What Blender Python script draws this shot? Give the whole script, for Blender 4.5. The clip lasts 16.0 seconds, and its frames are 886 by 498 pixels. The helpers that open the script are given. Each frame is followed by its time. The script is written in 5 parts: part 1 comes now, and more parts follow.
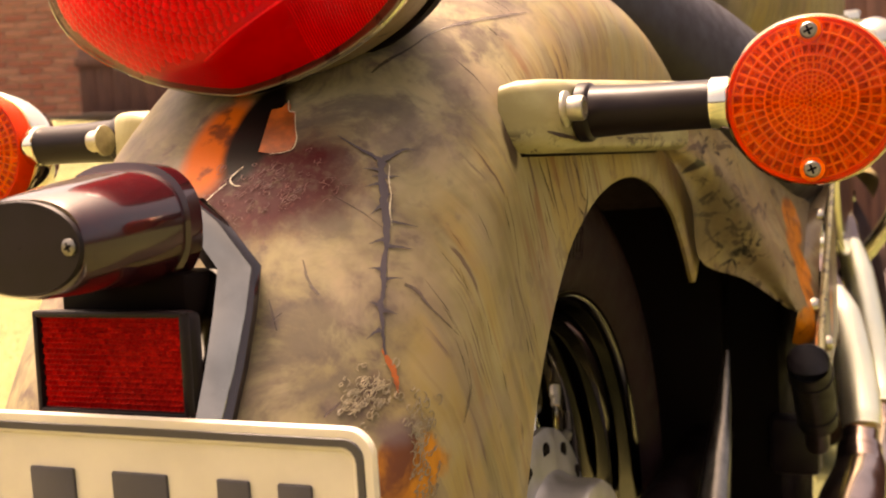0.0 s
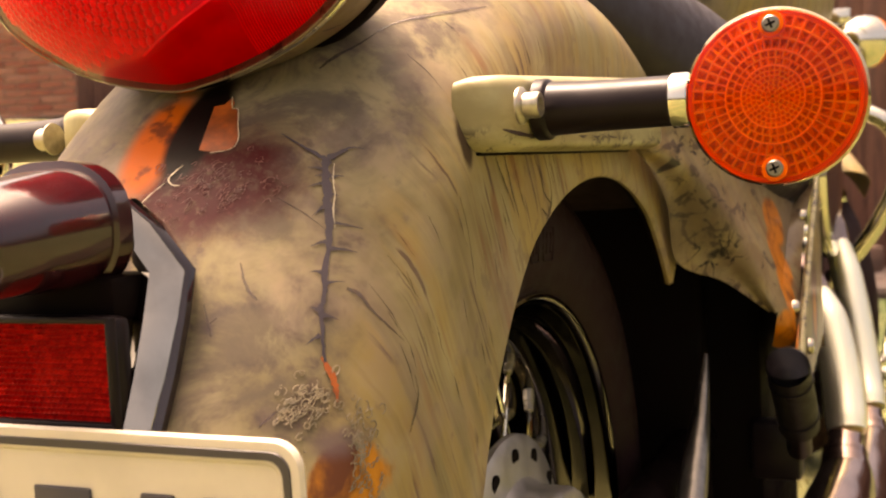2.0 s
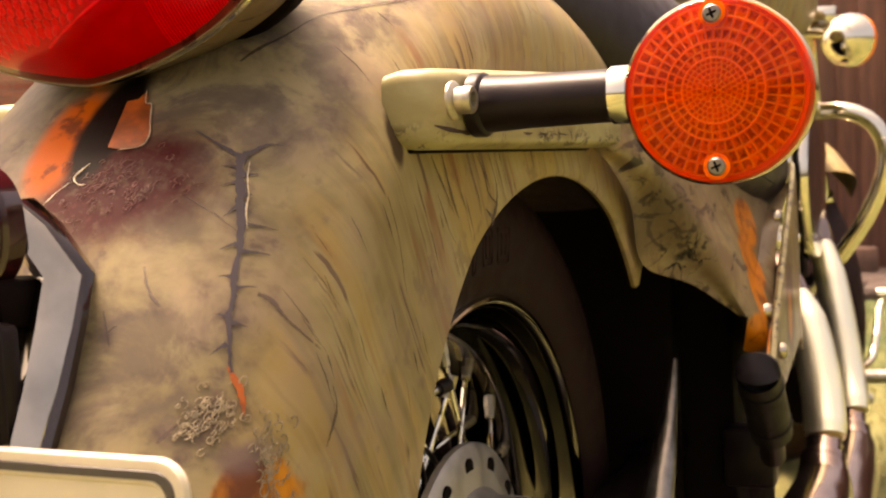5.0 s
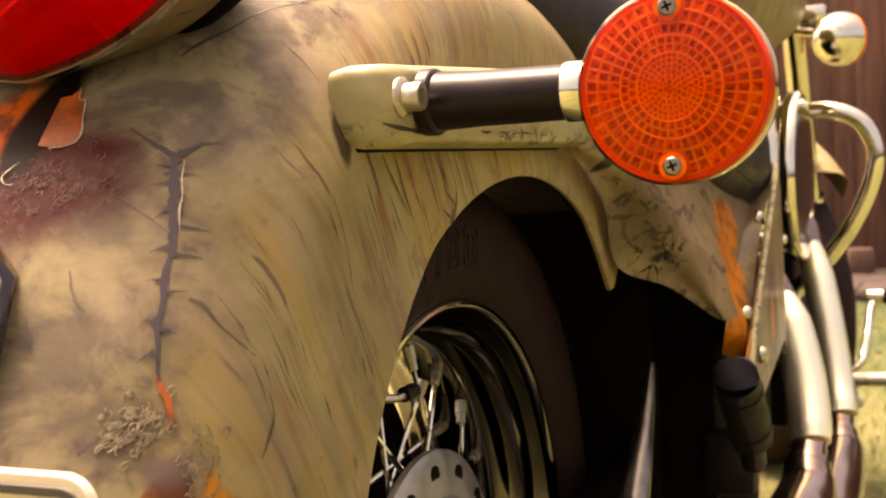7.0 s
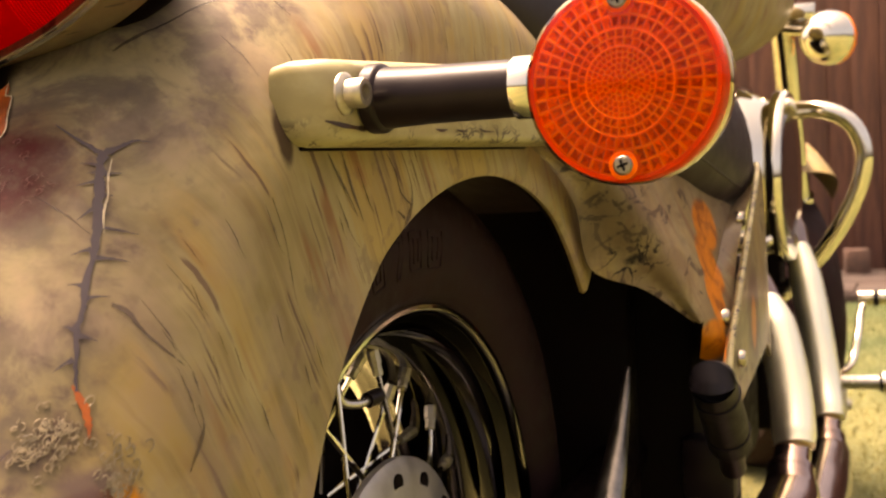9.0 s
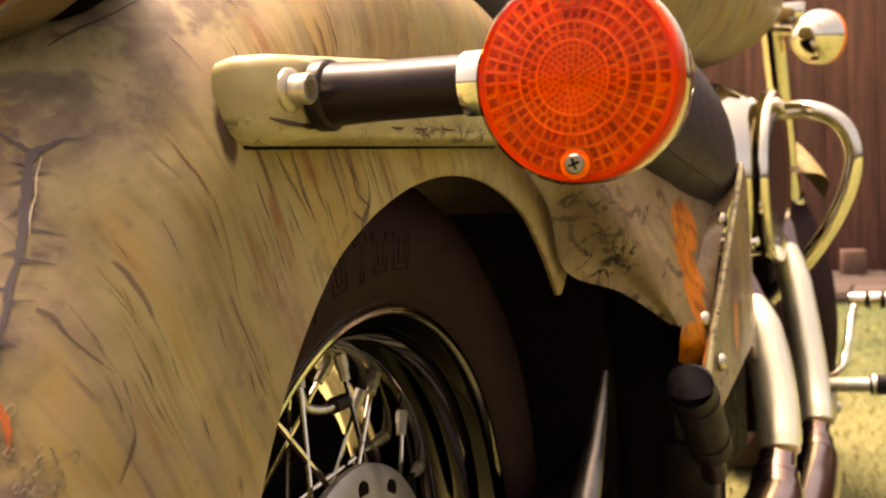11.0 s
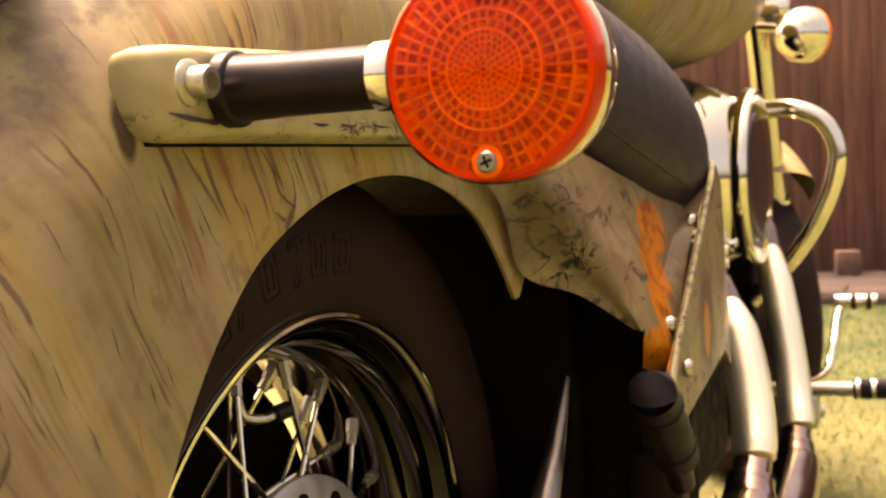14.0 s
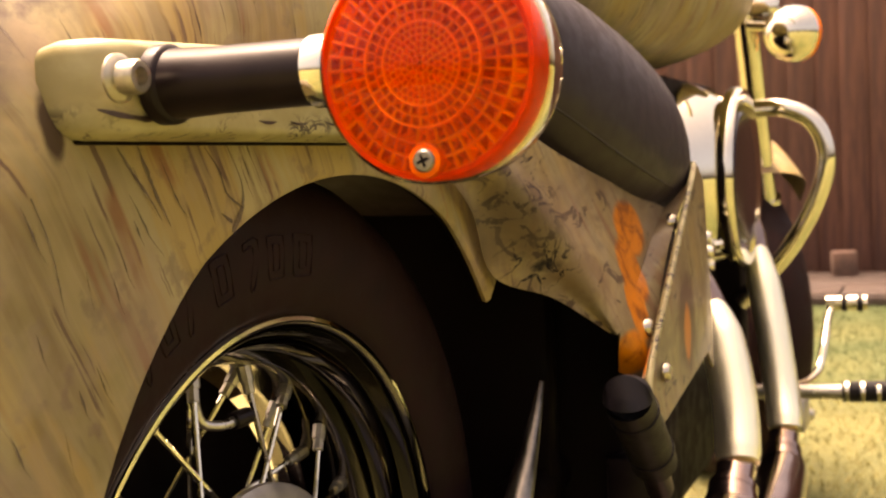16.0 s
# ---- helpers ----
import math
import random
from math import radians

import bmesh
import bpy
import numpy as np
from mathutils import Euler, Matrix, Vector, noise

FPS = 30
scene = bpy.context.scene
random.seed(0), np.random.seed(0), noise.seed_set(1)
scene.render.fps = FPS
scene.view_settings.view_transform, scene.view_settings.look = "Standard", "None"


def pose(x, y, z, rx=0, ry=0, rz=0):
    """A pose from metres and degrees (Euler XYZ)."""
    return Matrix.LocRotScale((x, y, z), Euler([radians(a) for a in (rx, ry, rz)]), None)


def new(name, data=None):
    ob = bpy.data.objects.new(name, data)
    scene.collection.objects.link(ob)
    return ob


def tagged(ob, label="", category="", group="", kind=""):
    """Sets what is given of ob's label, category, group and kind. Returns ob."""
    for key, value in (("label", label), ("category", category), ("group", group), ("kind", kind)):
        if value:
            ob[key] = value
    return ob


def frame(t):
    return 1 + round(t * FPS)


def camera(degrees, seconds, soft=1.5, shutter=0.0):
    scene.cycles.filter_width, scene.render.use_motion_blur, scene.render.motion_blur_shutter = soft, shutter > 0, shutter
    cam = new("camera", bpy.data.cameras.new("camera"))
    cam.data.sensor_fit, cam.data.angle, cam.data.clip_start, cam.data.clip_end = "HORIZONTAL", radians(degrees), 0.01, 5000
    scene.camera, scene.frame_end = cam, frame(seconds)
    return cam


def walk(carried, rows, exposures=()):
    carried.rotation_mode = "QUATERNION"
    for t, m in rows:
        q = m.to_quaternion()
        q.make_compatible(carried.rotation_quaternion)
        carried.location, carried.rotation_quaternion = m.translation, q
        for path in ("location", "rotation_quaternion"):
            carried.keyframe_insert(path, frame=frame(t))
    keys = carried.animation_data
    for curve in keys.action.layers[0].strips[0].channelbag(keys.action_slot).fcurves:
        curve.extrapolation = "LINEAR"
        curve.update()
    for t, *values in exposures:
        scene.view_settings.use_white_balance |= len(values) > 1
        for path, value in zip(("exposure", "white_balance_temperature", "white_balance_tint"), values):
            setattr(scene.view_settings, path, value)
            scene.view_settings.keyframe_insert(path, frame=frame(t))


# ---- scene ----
FOV = 41.41
cam = camera(FOV, 16.0, soft=2.0)
cam.data.dof.use_dof, cam.data.dof.focus_distance, cam.data.dof.aperture_fstop = True, 0.62, 16.0
METRES, STRETCH = 0.205, 2.252
EYE, TILT, LEAN, TURN = (0.3458, -0.8406, 0.6381), -3.936, 2.845, 23.714
ROWS = [
    (0.0, 0.0, 0.0, 0.0, 0.0, 0.0, 0.0),
    (0.5, 0.0287, 0.0116, 0.0014, -0.01, -0.0, -0.01),
    (1.0, 0.0592, 0.0237, 0.0025, -0.01, 0.01, -0.01),
    (1.5, 0.0905, 0.0361, 0.0041, -0.02, -0.0, -0.02),
    (2.0, 0.1222, 0.0486, 0.0055, -0.02, -0.0, -0.03),
    (2.5, 0.1524, 0.0612, 0.0059, -0.04, 0.02, -0.02),
    (3.0, 0.1829, 0.0733, 0.0073, -0.05, 0.02, -0.03),
    (3.5, 0.212, 0.0847, 0.0082, -0.06, 0.01, -0.03),
    (6.0, 0.347, 0.1373, 0.013, -0.09, 0.1, -0.05),
    (6.5, 0.3773, 0.1496, 0.0144, -0.1, 0.11, -0.07),
    (7.0, 0.4101, 0.1627, 0.0155, -0.11, 0.13, -0.09),
    (7.5, 0.4417, 0.1756, 0.0171, -0.13, 0.14, -0.09),
    (8.0, 0.4725, 0.1879, 0.0185, -0.14, 0.14, -0.11),
    (8.5, 0.5015, 0.1997, 0.0199, -0.16, 0.14, -0.11),
    (9.0, 0.5308, 0.2112, 0.0211, -0.16, 0.16, -0.12),
    (11.5, 0.6669, 0.2646, 0.0253, -0.2, 0.26, -0.12),
    (12.0, 0.696, 0.2765, 0.0267, -0.21, 0.26, -0.14),
    (12.5, 0.726, 0.2887, 0.0281, -0.21, 0.27, -0.17),
    (13.0, 0.7564, 0.3005, 0.0298, -0.21, 0.27, -0.16),
    (13.5, 0.7863, 0.3124, 0.0313, -0.21, 0.26, -0.19),
    (14.0, 0.8163, 0.3239, 0.0322, -0.2, 0.28, -0.21),
    (14.5, 0.8461, 0.336, 0.0333, -0.21, 0.29, -0.22),
    (15.0, 0.8749, 0.3481, 0.0356, -0.22, 0.28, -0.2),
    (15.5, 0.9022, 0.3586, 0.0366, -0.22, 0.29, -0.21),
    (16.0, 0.9285, 0.369, 0.0376, -0.22, 0.3, -0.24),
]
walk(cam, [(t, pose(*EYE, TILT, LEAN, TURN) @ pose(METRES * x, METRES * STRETCH * y, METRES * z, 90 + pitch / STRETCH, roll / STRETCH, yaw / STRETCH))
           for t, x, y, z, yaw, pitch, roll in ROWS], exposures=[(0.0, 2.30, 8000, 32), (16.0, 2.48, 8300, 34)])

# ---- light: bright hazy sky, soft low-contrast sun ----
SUN_ELEVATION, SUN_TURN = radians(71), radians(-74)
world = bpy.data.worlds.new("sky")
scene.world = world
world.use_nodes = True
wt = world.node_tree
sky = wt.nodes.new("ShaderNodeTexSky")
sky.sky_type = 'NISHITA'
sky.sun_disc = False
sky.sun_elevation, sky.sun_rotation = SUN_ELEVATION, SUN_TURN
sky.air_density, sky.dust_density, sky.ozone_density = 0.48, 9.0, 0.2
wt.nodes["Background"].inputs[1].default_value = 0.12
haze = wt.nodes.new("ShaderNodeMix")
haze.data_type, haze.blend_type = 'RGBA', 'MULTIPLY'
haze.inputs[0].default_value, haze.inputs[7].default_value = 1.0, (1.0, 0.985, 0.80, 1)
wt.links.new(sky.outputs[0], haze.inputs[6])
wt.links.new(haze.outputs[2], wt.nodes["Background"].inputs[0])
sun = new("sun", bpy.data.lights.new("sun", 'SUN'))
sun.data.energy, sun.data.angle, sun.data.color = 2.0, radians(24), (1.0, 0.93, 0.8)
sun_way = Vector((math.sin(SUN_TURN) * math.cos(SUN_ELEVATION), math.cos(SUN_TURN) * math.cos(SUN_ELEVATION), math.sin(SUN_ELEVATION)))
sun.rotation_euler = sun_way.to_track_quat('Z', 'Y').to_euler()


# ---- materials ----
class Nodes:
    """A short hand for node materials."""

    def __init__(self, name):
        self.mat = bpy.data.materials.new(name)
        self.mat.use_nodes = True
        self.t = self.mat.node_tree
        self.bsdf = self.t.nodes["Principled BSDF"]
        self.out = self.t.nodes["Material Output"]

    def add(self, kind, operation='', interpolation_type='', data_type='', blend_type=''):
        n = self.t.nodes.new(kind)
        if operation:
            n.operation = operation
        if interpolation_type:
            n.interpolation_type = interpolation_type
        if data_type:
            n.data_type = data_type
        if blend_type:
            n.blend_type = blend_type
        return n

    def put(self, value, socket):
        if isinstance(value, bpy.types.NodeSocket):
            self.t.links.new(value, socket)
        elif isinstance(value, (tuple, list)) and len(value) == 3 and socket.type == 'RGBA':
            socket.default_value = (*value, 1)
        else:
            socket.default_value = value

    def coords(self, scale=(1, 1, 1), kind="Object", turn=(0, 0, 0)):
        c = self.add("ShaderNodeTexCoord")
        m = self.add("ShaderNodeMapping")
        m.inputs["Scale"].default_value = scale
        m.inputs["Rotation"].default_value = turn
        self.t.links.new(c.outputs[kind], m.inputs[0])
        return m.outputs[0]

    def noise(self, vec, scale, detail=4, rough=0.55, warp=0.0):
        n = self.add("ShaderNodeTexNoise")
        self.put(vec, n.inputs["Vector"])
        n.inputs["Scale"].default_value, n.inputs["Detail"].default_value = scale, detail
        n.inputs["Roughness"].default_value, n.inputs["Distortion"].default_value = rough, warp
        return n.outputs[0]

    def math(self, op, a, b=0.0, c=0.0):
        n = self.add("ShaderNodeMath", operation=op)
        for v, s in zip((a, b, c), n.inputs):
            self.put(v, s)
        return n.outputs[0]

    def ramp(self, value, lo, hi, a=0.0, b=1.0):
        n = self.add("ShaderNodeMapRange", interpolation_type='SMOOTHSTEP')
        for v, s in zip((value, lo, hi, a, b), n.inputs):
            self.put(v, s)
        return n.outputs[0]

    def mix(self, fac, a, b, how='MIX'):
        n = self.add("ShaderNodeMix", data_type='RGBA', blend_type=how)
        self.put(fac, n.inputs[0])
        self.put(a, n.inputs[6])
        self.put(b, n.inputs[7])
        return n.outputs[2]

    def bump(self, height, strength=0.2, distance=0.001):
        n = self.add("ShaderNodeBump")
        n.inputs["Strength"].default_value, n.inputs["Distance"].default_value = strength, distance
        self.put(height, n.inputs["Height"])
        self.put(n.outputs[0], self.bsdf.inputs["Normal"])

    def set(self, **values):
        for k, v in values.items():
            self.put(v, self.bsdf.inputs[k.replace("_", " ")])
        return self.mat


def plain(name, colour, rough=0.5, metal=0.0, grain=60.0, vary=0.25, bump=0.05, coat=0.0, **more):
    """A surface of one colour with grain, faint stains and relief."""
    n = Nodes(name)
    v = n.coords()
    fine, coarse = n.noise(v, grain * 8, 3), n.noise(v, grain, 5)
    dark = tuple(c * (1 - vary) for c in colour)
    col = n.mix(n.ramp(coarse, 0.3, 0.7), dark, colour)
    n.bump(fine, bump)
    n.set(Base_Color=col, Metallic=metal, Roughness=n.ramp(coarse, 0.2, 0.8, rough * 0.8, min(1, rough * 1.25)), Coat_Weight=coat, **more)
    return n.mat


def airbrush(name, marks=True, knots=False):
    """Clear-coated custom paint: aged ivory and olive wood with grain, violet blotches and rust-orange patches."""
    n = Nodes(name)
    v = n.coords()
    sep = n.add("ShaderNodeSeparateXYZ")
    n.put(v, sep.inputs[0])
    x, y, z = sep.outputs
    wide = n.noise(v, 9, 4, 0.6, 0.6)
    mid = n.noise(v, 26, 5, 0.6, 0.8)
    # grain that falls steeply and a little forwards on the flanks, upright over the strut
    slant = n.math('ADD', n.math('MULTIPLY', y, 0.87), n.math('MULTIPLY', n.math('MINIMUM', z, 0.665), 0.46))
    fall = n.math('SUBTRACT', n.math('MULTIPLY', y, 0.46), n.math('MULTIPLY', z, 0.87))

    def polar(across, along):
        c = n.add("ShaderNodeCombineXYZ")
        n.put(n.math('MULTIPLY', n.math('ADD', slant, n.math('MULTIPLY', n.math('SUBTRACT', wide, 0.5), 0.016)), across * 2.7), c.inputs[0])
        n.put(n.math('MULTIPLY', fall, along), c.inputs[1])
        n.put(n.math('MULTIPLY', x, 12.0), c.inputs[2])
        return c.outputs[0]
    flank = n.ramp(n.math('ABSOLUTE', x), 0.100, 0.122)
    back = n.math('SUBTRACT', 1.0, flank)
    grain = n.noise(polar(17, 5), 1.0, 4, 0.55, 0.15)
    streak = n.noise(polar(44, 7), 1.0, 4, 0.58, 0.2)
    fine = n.noise(polar(100, 10), 1.0, 3, 0.55, 0.1)
    col = n.mix(n.ramp(wide, 0.38, 0.62), (0.205, 0.165, 0.080), (0.32, 0.270, 0.145))
    col = n.mix(n.math('MULTIPLY', n.ramp(grain, 0.44, 0.58), n.math('MULTIPLY', flank, 0.75)), col, (0.31, 0.220, 0.080))
    col = n.mix(n.math('MULTIPLY', n.ramp(streak, 0.46, 0.66), n.math('MULTIPLY', flank, 0.55)), col, (0.150, 0.105, 0.058))
    col = n.mix(n.math('MULTIPLY', n.ramp(fine, 0.45, 0.7), n.math('MULTIPLY', flank, 0.16)), col, (0.36, 0.30, 0.17))
    # violet-grey smoky blotches, strongest on the back
    smoke = n.noise(v, 24, 6, 0.66, 0.6)
    blot = n.math('MULTIPLY', n.ramp(smoke, 0.46, 0.62), n.ramp(n.noise(v, 9, 3), 0.40, 0.58))
    col = n.mix(n.math('MULTIPLY', n.math('MULTIPLY', blot, back), 0.85), col, (0.100, 0.075, 0.065))
    col = n.mix(n.math('MULTIPLY', n.ramp(n.noise(v, 60, 4), 0.58, 0.68), 0.45), col, (0.13, 0.085, 0.07))
    col = n.mix(n.ramp(n.noise(v, 15, 4), 0.52, 0.66, 0, 0.3), col, (0.36, 0.31, 0.19))
    col = n.mix(n.math('MULTIPLY', back, n.ramp(smoke, 0.36, 0.60, 0.35, 0.85)), col, (0.100, 0.083, 0.060))
    # thin dark dashes and rusty bands along the grain
    dash = n.math('MULTIPLY', n.ramp(n.noise(polar(90, 10), 1.0, 3, 0.5), 0.60, 0.66), n.ramp(n.noise(v, 24, 2), 0.46, 0.56))
    col = n.mix(n.math('MULTIPLY', n.math('MULTIPLY', dash, flank), 0.7), col, (0.065, 0.032, 0.036))
    rusty = n.math('MULTIPLY', n.ramp(n.noise(polar(30, 5), 1.0, 3), 0.54, 0.66), n.ramp(n.noise(v, 13, 2), 0.46, 0.6))
    col = n.mix(n.math('MULTIPLY', rusty, n.math('MULTIPLY', flank, 0.75)), col, (0.19, 0.085, 0.045))
    col = n.mix(n.ramp(n.noise(v, 17, 5, 0.6), 0.45, 0.65, 0, 0.4), col, (0.27, 0.20, 0.155))

    def spot(cx, cy, cz, sx, sy, sz, lo, hi, rough_edge=0.5, s=45):
        d = [n.math('MULTIPLY', n.math('SUBTRACT', a, c), 1 / w) for a, c, w in ((x, cx, sx), (y, cy, sy), (z, cz, sz))]
        sq = n.math('ADD', n.math('ADD', n.math('MULTIPLY', d[0], d[0]), n.math('MULTIPLY', d[1], d[1])), n.math('MULTIPLY', d[2], d[2]))
        e = n.math('ADD', n.math('SQRT', sq), n.math('MULTIPLY', n.math('SUBTRACT', n.noise(v, s, 5, 0.65), 0.5), rough_edge))
        return n.ramp(e, hi, lo)
    bump_height = n.noise(v, 420, 3)
    # shadow at the back of the strut boss, painted into the fender colour
    boss_shadow = spot(0.124, -0.2440, 0.649, 0.014, 0.0062, 0.016, 0.6, 1.1, 0.4, 90)
    col = n.mix(n.math('MULTIPLY', boss_shadow, 0.9), col, (0.035, 0.02, 0.015))
    if marks:
        speck = n.noise(v, 170, 5, 0.7)
        col = n.mix(n.math('MULTIPLY', n.math('MULTIPLY', n.ramp(n.noise(v, 75, 4, 0.6, 0.3), 0.46, 0.74), n.ramp(n.noise(v, 20, 2), 0.36, 0.62)), n.math('MULTIPLY', back, 0.85)), col, (0.060, 0.042, 0.046))
        # soft brown darkening put into the colour, just below the tail light
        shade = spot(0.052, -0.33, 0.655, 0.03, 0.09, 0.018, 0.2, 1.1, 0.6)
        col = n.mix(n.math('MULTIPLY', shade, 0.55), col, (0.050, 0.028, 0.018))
        violet = spot(0.037, -0.335, 0.632, 0.045, 0.12, 0.027, 0.55, 1.2, 0.7)
        col = n.mix(n.math('MULTIPLY', violet, n.ramp(speck, 0.34, 0.5, 0.75, 1.0)), col, (0.040, 0.0024, 0.0034))
        col = n.mix(n.math('MULTIPLY', violet, n.ramp(speck, 0.58, 0.68, 0, 0.45)), col, (0.11, 0.030, 0.026))
        left = spot(-0.002, -0.33, 0.655, 0.020, 0.09, 0.030, 0.60, 1.1, 0.25)
        col = n.mix(left, col, n.mix(n.ramp(n.noise(v, 55, 4), 0.5, 0.64), (0.42, 0.085, 0.003), (0.13, 0.028, 0.006)))
        char = spot(0.0170, -0.33, 0.662, 0.014, 0.09, 0.030, 0.75, 1.15, 0.2)
        col = n.mix(char, col, (0.004, 0.002, 0.0015))
        soot = spot(0.105, -0.37, 0.538, 0.013, 0.05, 0.013, 0.3, 1.2, 0.7)
        col = n.mix(n.math('MULTIPLY', soot, n.ramp(speck, 0.4, 0.6, 0.75, 0.3)), col, (0.075, 0.045, 0.045))
        low = spot(0.1165, -0.37, 0.503, 0.0115, 0.05, 0.021, 0.8, 1.0, 0.5, 60)
        col = n.mix(low, col, n.mix(n.ramp(mid, 0.4, 0.62), (0.48, 0.19, 0.02), (0.11, 0.04, 0.02)))
        halo = n.math('MULTIPLY', spot(0.114, -0.37, 0.522, 0.010, 0.05, 0.009, 0.3, 1.1, 0.5), 0.8)
        col = n.mix(halo, col, (0.13, 0.09, 0.09))
    if knots:
        mottle = n.noise(v, 38, 6, 0.7, 0.8)
        # brown streaky paint; the shadow over the cover is darkened into it too
        col = n.mix(n.ramp(n.noise(n.coords((8, 5, 9)), 2.0, 4, 0.6, 0.5), 0.4, 0.62, 0.35, 0.85), col, (0.150, 0.100, 0.055))
        col = n.mix(n.math('MULTIPLY', n.ramp(mottle, 0.52, 0.66), 0.3), col, (0.08, 0.05, 0.03))
        burl = n.ramp(n.noise(n.coords((26, 9, 20)), 2.0, 4, 0.6, 1.0), 0.585, 0.64)
        col = n.mix(n.math('MULTIPLY', burl, 0.75), col, (0.035, 0.02, 0.018))
        drawn = n.noise(n.coords((30, 20, 46), turn=(radians(40), 0, 0)), 1.4, 5, 0.65, 0.9)
        col = n.mix(n.math('MULTIPLY', n.ramp(drawn, 0.53, 0.60), spot(0.150, 0.165, 0.605, 0.06, 0.10, 0.060, 0.6, 1.1, 0.4)), col, (0.018, 0.011, 0.010))
        # soft dark brown gradient beside the ridge
        col = n.mix(n.math('MULTIPLY', spot(0.150, 0.185, 0.588, 0.08, 0.075, 0.050, 0.3, 1.1, 0.7, 30), 0.55), col, (0.055, 0.036, 0.022))
        vein = n.ramp(n.math('ABSOLUTE', n.math('SUBTRACT', n.noise(v, 48, 3, 0.55, 0.6), 0.5)), 0.03, 0.012)
        reach = spot(0.153, 0.232, 0.551, 0.05, 0.040, 0.030, 0.4, 1.0, 0.5, 60)
        col = n.mix(n.math('MULTIPLY', vein, reach), col, (0.010, 0.007, 0.008))
        star = spot(0.153, 0.236, 0.551, 0.03, 0.014, 0.009, 0.4, 0.9, 1.2, 90)
        col = n.mix(star, col, (0.010, 0.007, 0.008))
        for cx, cy, cz, sx, sy, sz in ((0.198, 0.385, 0.570, 0.03, 0.030, 0.022), (0.2, 0.355, 0.535, 0.03, 0.022, 0.026), (0.203, 0.335, 0.502, 0.03, 0.016, 0.022), (0.203, 0.305, 0.470, 0.03, 0.026, 0.017)):
            col = n.mix(spot(cx, cy, cz, sx, sy * 1.35, sz * 1.35, 0.75, 1.0, 0.2, 50), col, n.mix(n.ramp(mottle, 0.45, 0.65), (0.50, 0.15, 0.006), (0.20, 0.055, 0.006)))
        col = n.mix(spot(0.214, 0.49, 0.470, 0.05, 0.055, 0.060, 0.5, 1.0, 0.7, 40), col, (0.085, 0.042, 0.026))
        col = n.mix(spot(0.214, 0.49, 0.462, 0.05, 0.021, 0.032, 0.6, 1.0, 0.5, 60), col, (0.42, 0.12, 0.02))
    n.bump(bump_height, 0.03)
    n.set(Base_Color=col, Roughness=0.5, Specular_IOR_Level=0.07, Coat_Weight=0.35 if knots else 0.04, Coat_Roughness=0.18, Coat_IOR=1.45)
    return n.mat


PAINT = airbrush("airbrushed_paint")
PAINT_SIDE = airbrush("airbrushed_side_paint", False)
PAINT_COVER = airbrush("airbrushed_knotty_paint", False, True)


def veined(name):
    """Pale olive paint with dark painted veins along its lower edge."""
    n = Nodes(name)
    v = n.coords()
    sep = n.add("ShaderNodeSeparateXYZ")
    n.put(v, sep.inputs[0])
    col = n.mix(n.ramp(n.noise(v, 16, 5, 0.6, 0.4), 0.35, 0.65), (0.24, 0.205, 0.095), (0.36, 0.325, 0.175))
    ridge = n.math('ABSOLUTE', n.math('SUBTRACT', n.noise(n.coords((1, 1, 1.6)), 55, 4, 0.6, 1.0), 0.5))
    low = n.math('ADD', n.ramp(sep.outputs[2], 0.659, 0.649), n.ramp(sep.outputs[2], 0.687, 0.692))
    patches = n.ramp(n.noise(v, 42, 2), 0.42, 0.55)
    col = n.mix(n.math('MULTIPLY', n.math('MULTIPLY', n.ramp(ridge, 0.05, 0.015), low), patches), col, (0.03, 0.016, 0.014))
    n.bump(n.noise(v, 300, 3), 0.02)
    n.set(Base_Color=col, Roughness=0.42, Specular_IOR_Level=0.35, Coat_Weight=0.15, Coat_Roughness=0.2)
    return n.mat


PAINT_STRUT = veined("pale_olive_paint")
CRACK = plain("painted_crack", (0.036, 0.025, 0.034), 0.55, vary=0.4)
CRACK_LIGHT = plain("painted_crack_highlight", (0.50, 0.43, 0.29), 0.5)
RUST = plain("painted_rust_orange", (0.42, 0.090, 0.002), 0.5, grain=60, vary=0.7)
BLISTER = plain("painted_blister", (0.27, 0.215, 0.13), 0.45, grain=200, vary=0.5)
BUBBLE = plain("painted_bubble", (0.17, 0.055, 0.046), 0.45, grain=200, vary=0.6)
STREAK = plain("painted_streak", (0.075, 0.048, 0.048), 0.55, grain=120, vary=0.4, Alpha=0.6)
CHAR = plain("painted_char", (0.03, 0.012, 0.008), 0.35, coat=0.5)
BOLT = plain("zinc_bolt", (0.50, 0.46, 0.36), 0.34, 0.85, grain=160, vary=0.3, bump=0.08)
CHROME = plain("chrome", (0.80, 0.75, 0.61), 0.07, 1.0, grain=25, vary=0.08, bump=0.006)
STEEL = plain("brushed_steel", (0.55, 0.53, 0.49), 0.3, 1.0, grain=90, vary=0.2)
ALLOY = plain("cast_alloy", (0.48, 0.46, 0.43), 0.42, 0.9, grain=70, vary=0.2, bump=0.1)
BLACK_PLASTIC = plain("black_plastic", (0.010, 0.0055, 0.0065), 0.36, grain=80, vary=0.3, bump=0.03, Specular_IOR_Level=0.18)
BLACK_GLOSS = plain("black_gloss_plastic", (0.012, 0.007, 0.008), 0.16, grain=50, vary=0.3, bump=0.006, coat=0.3)
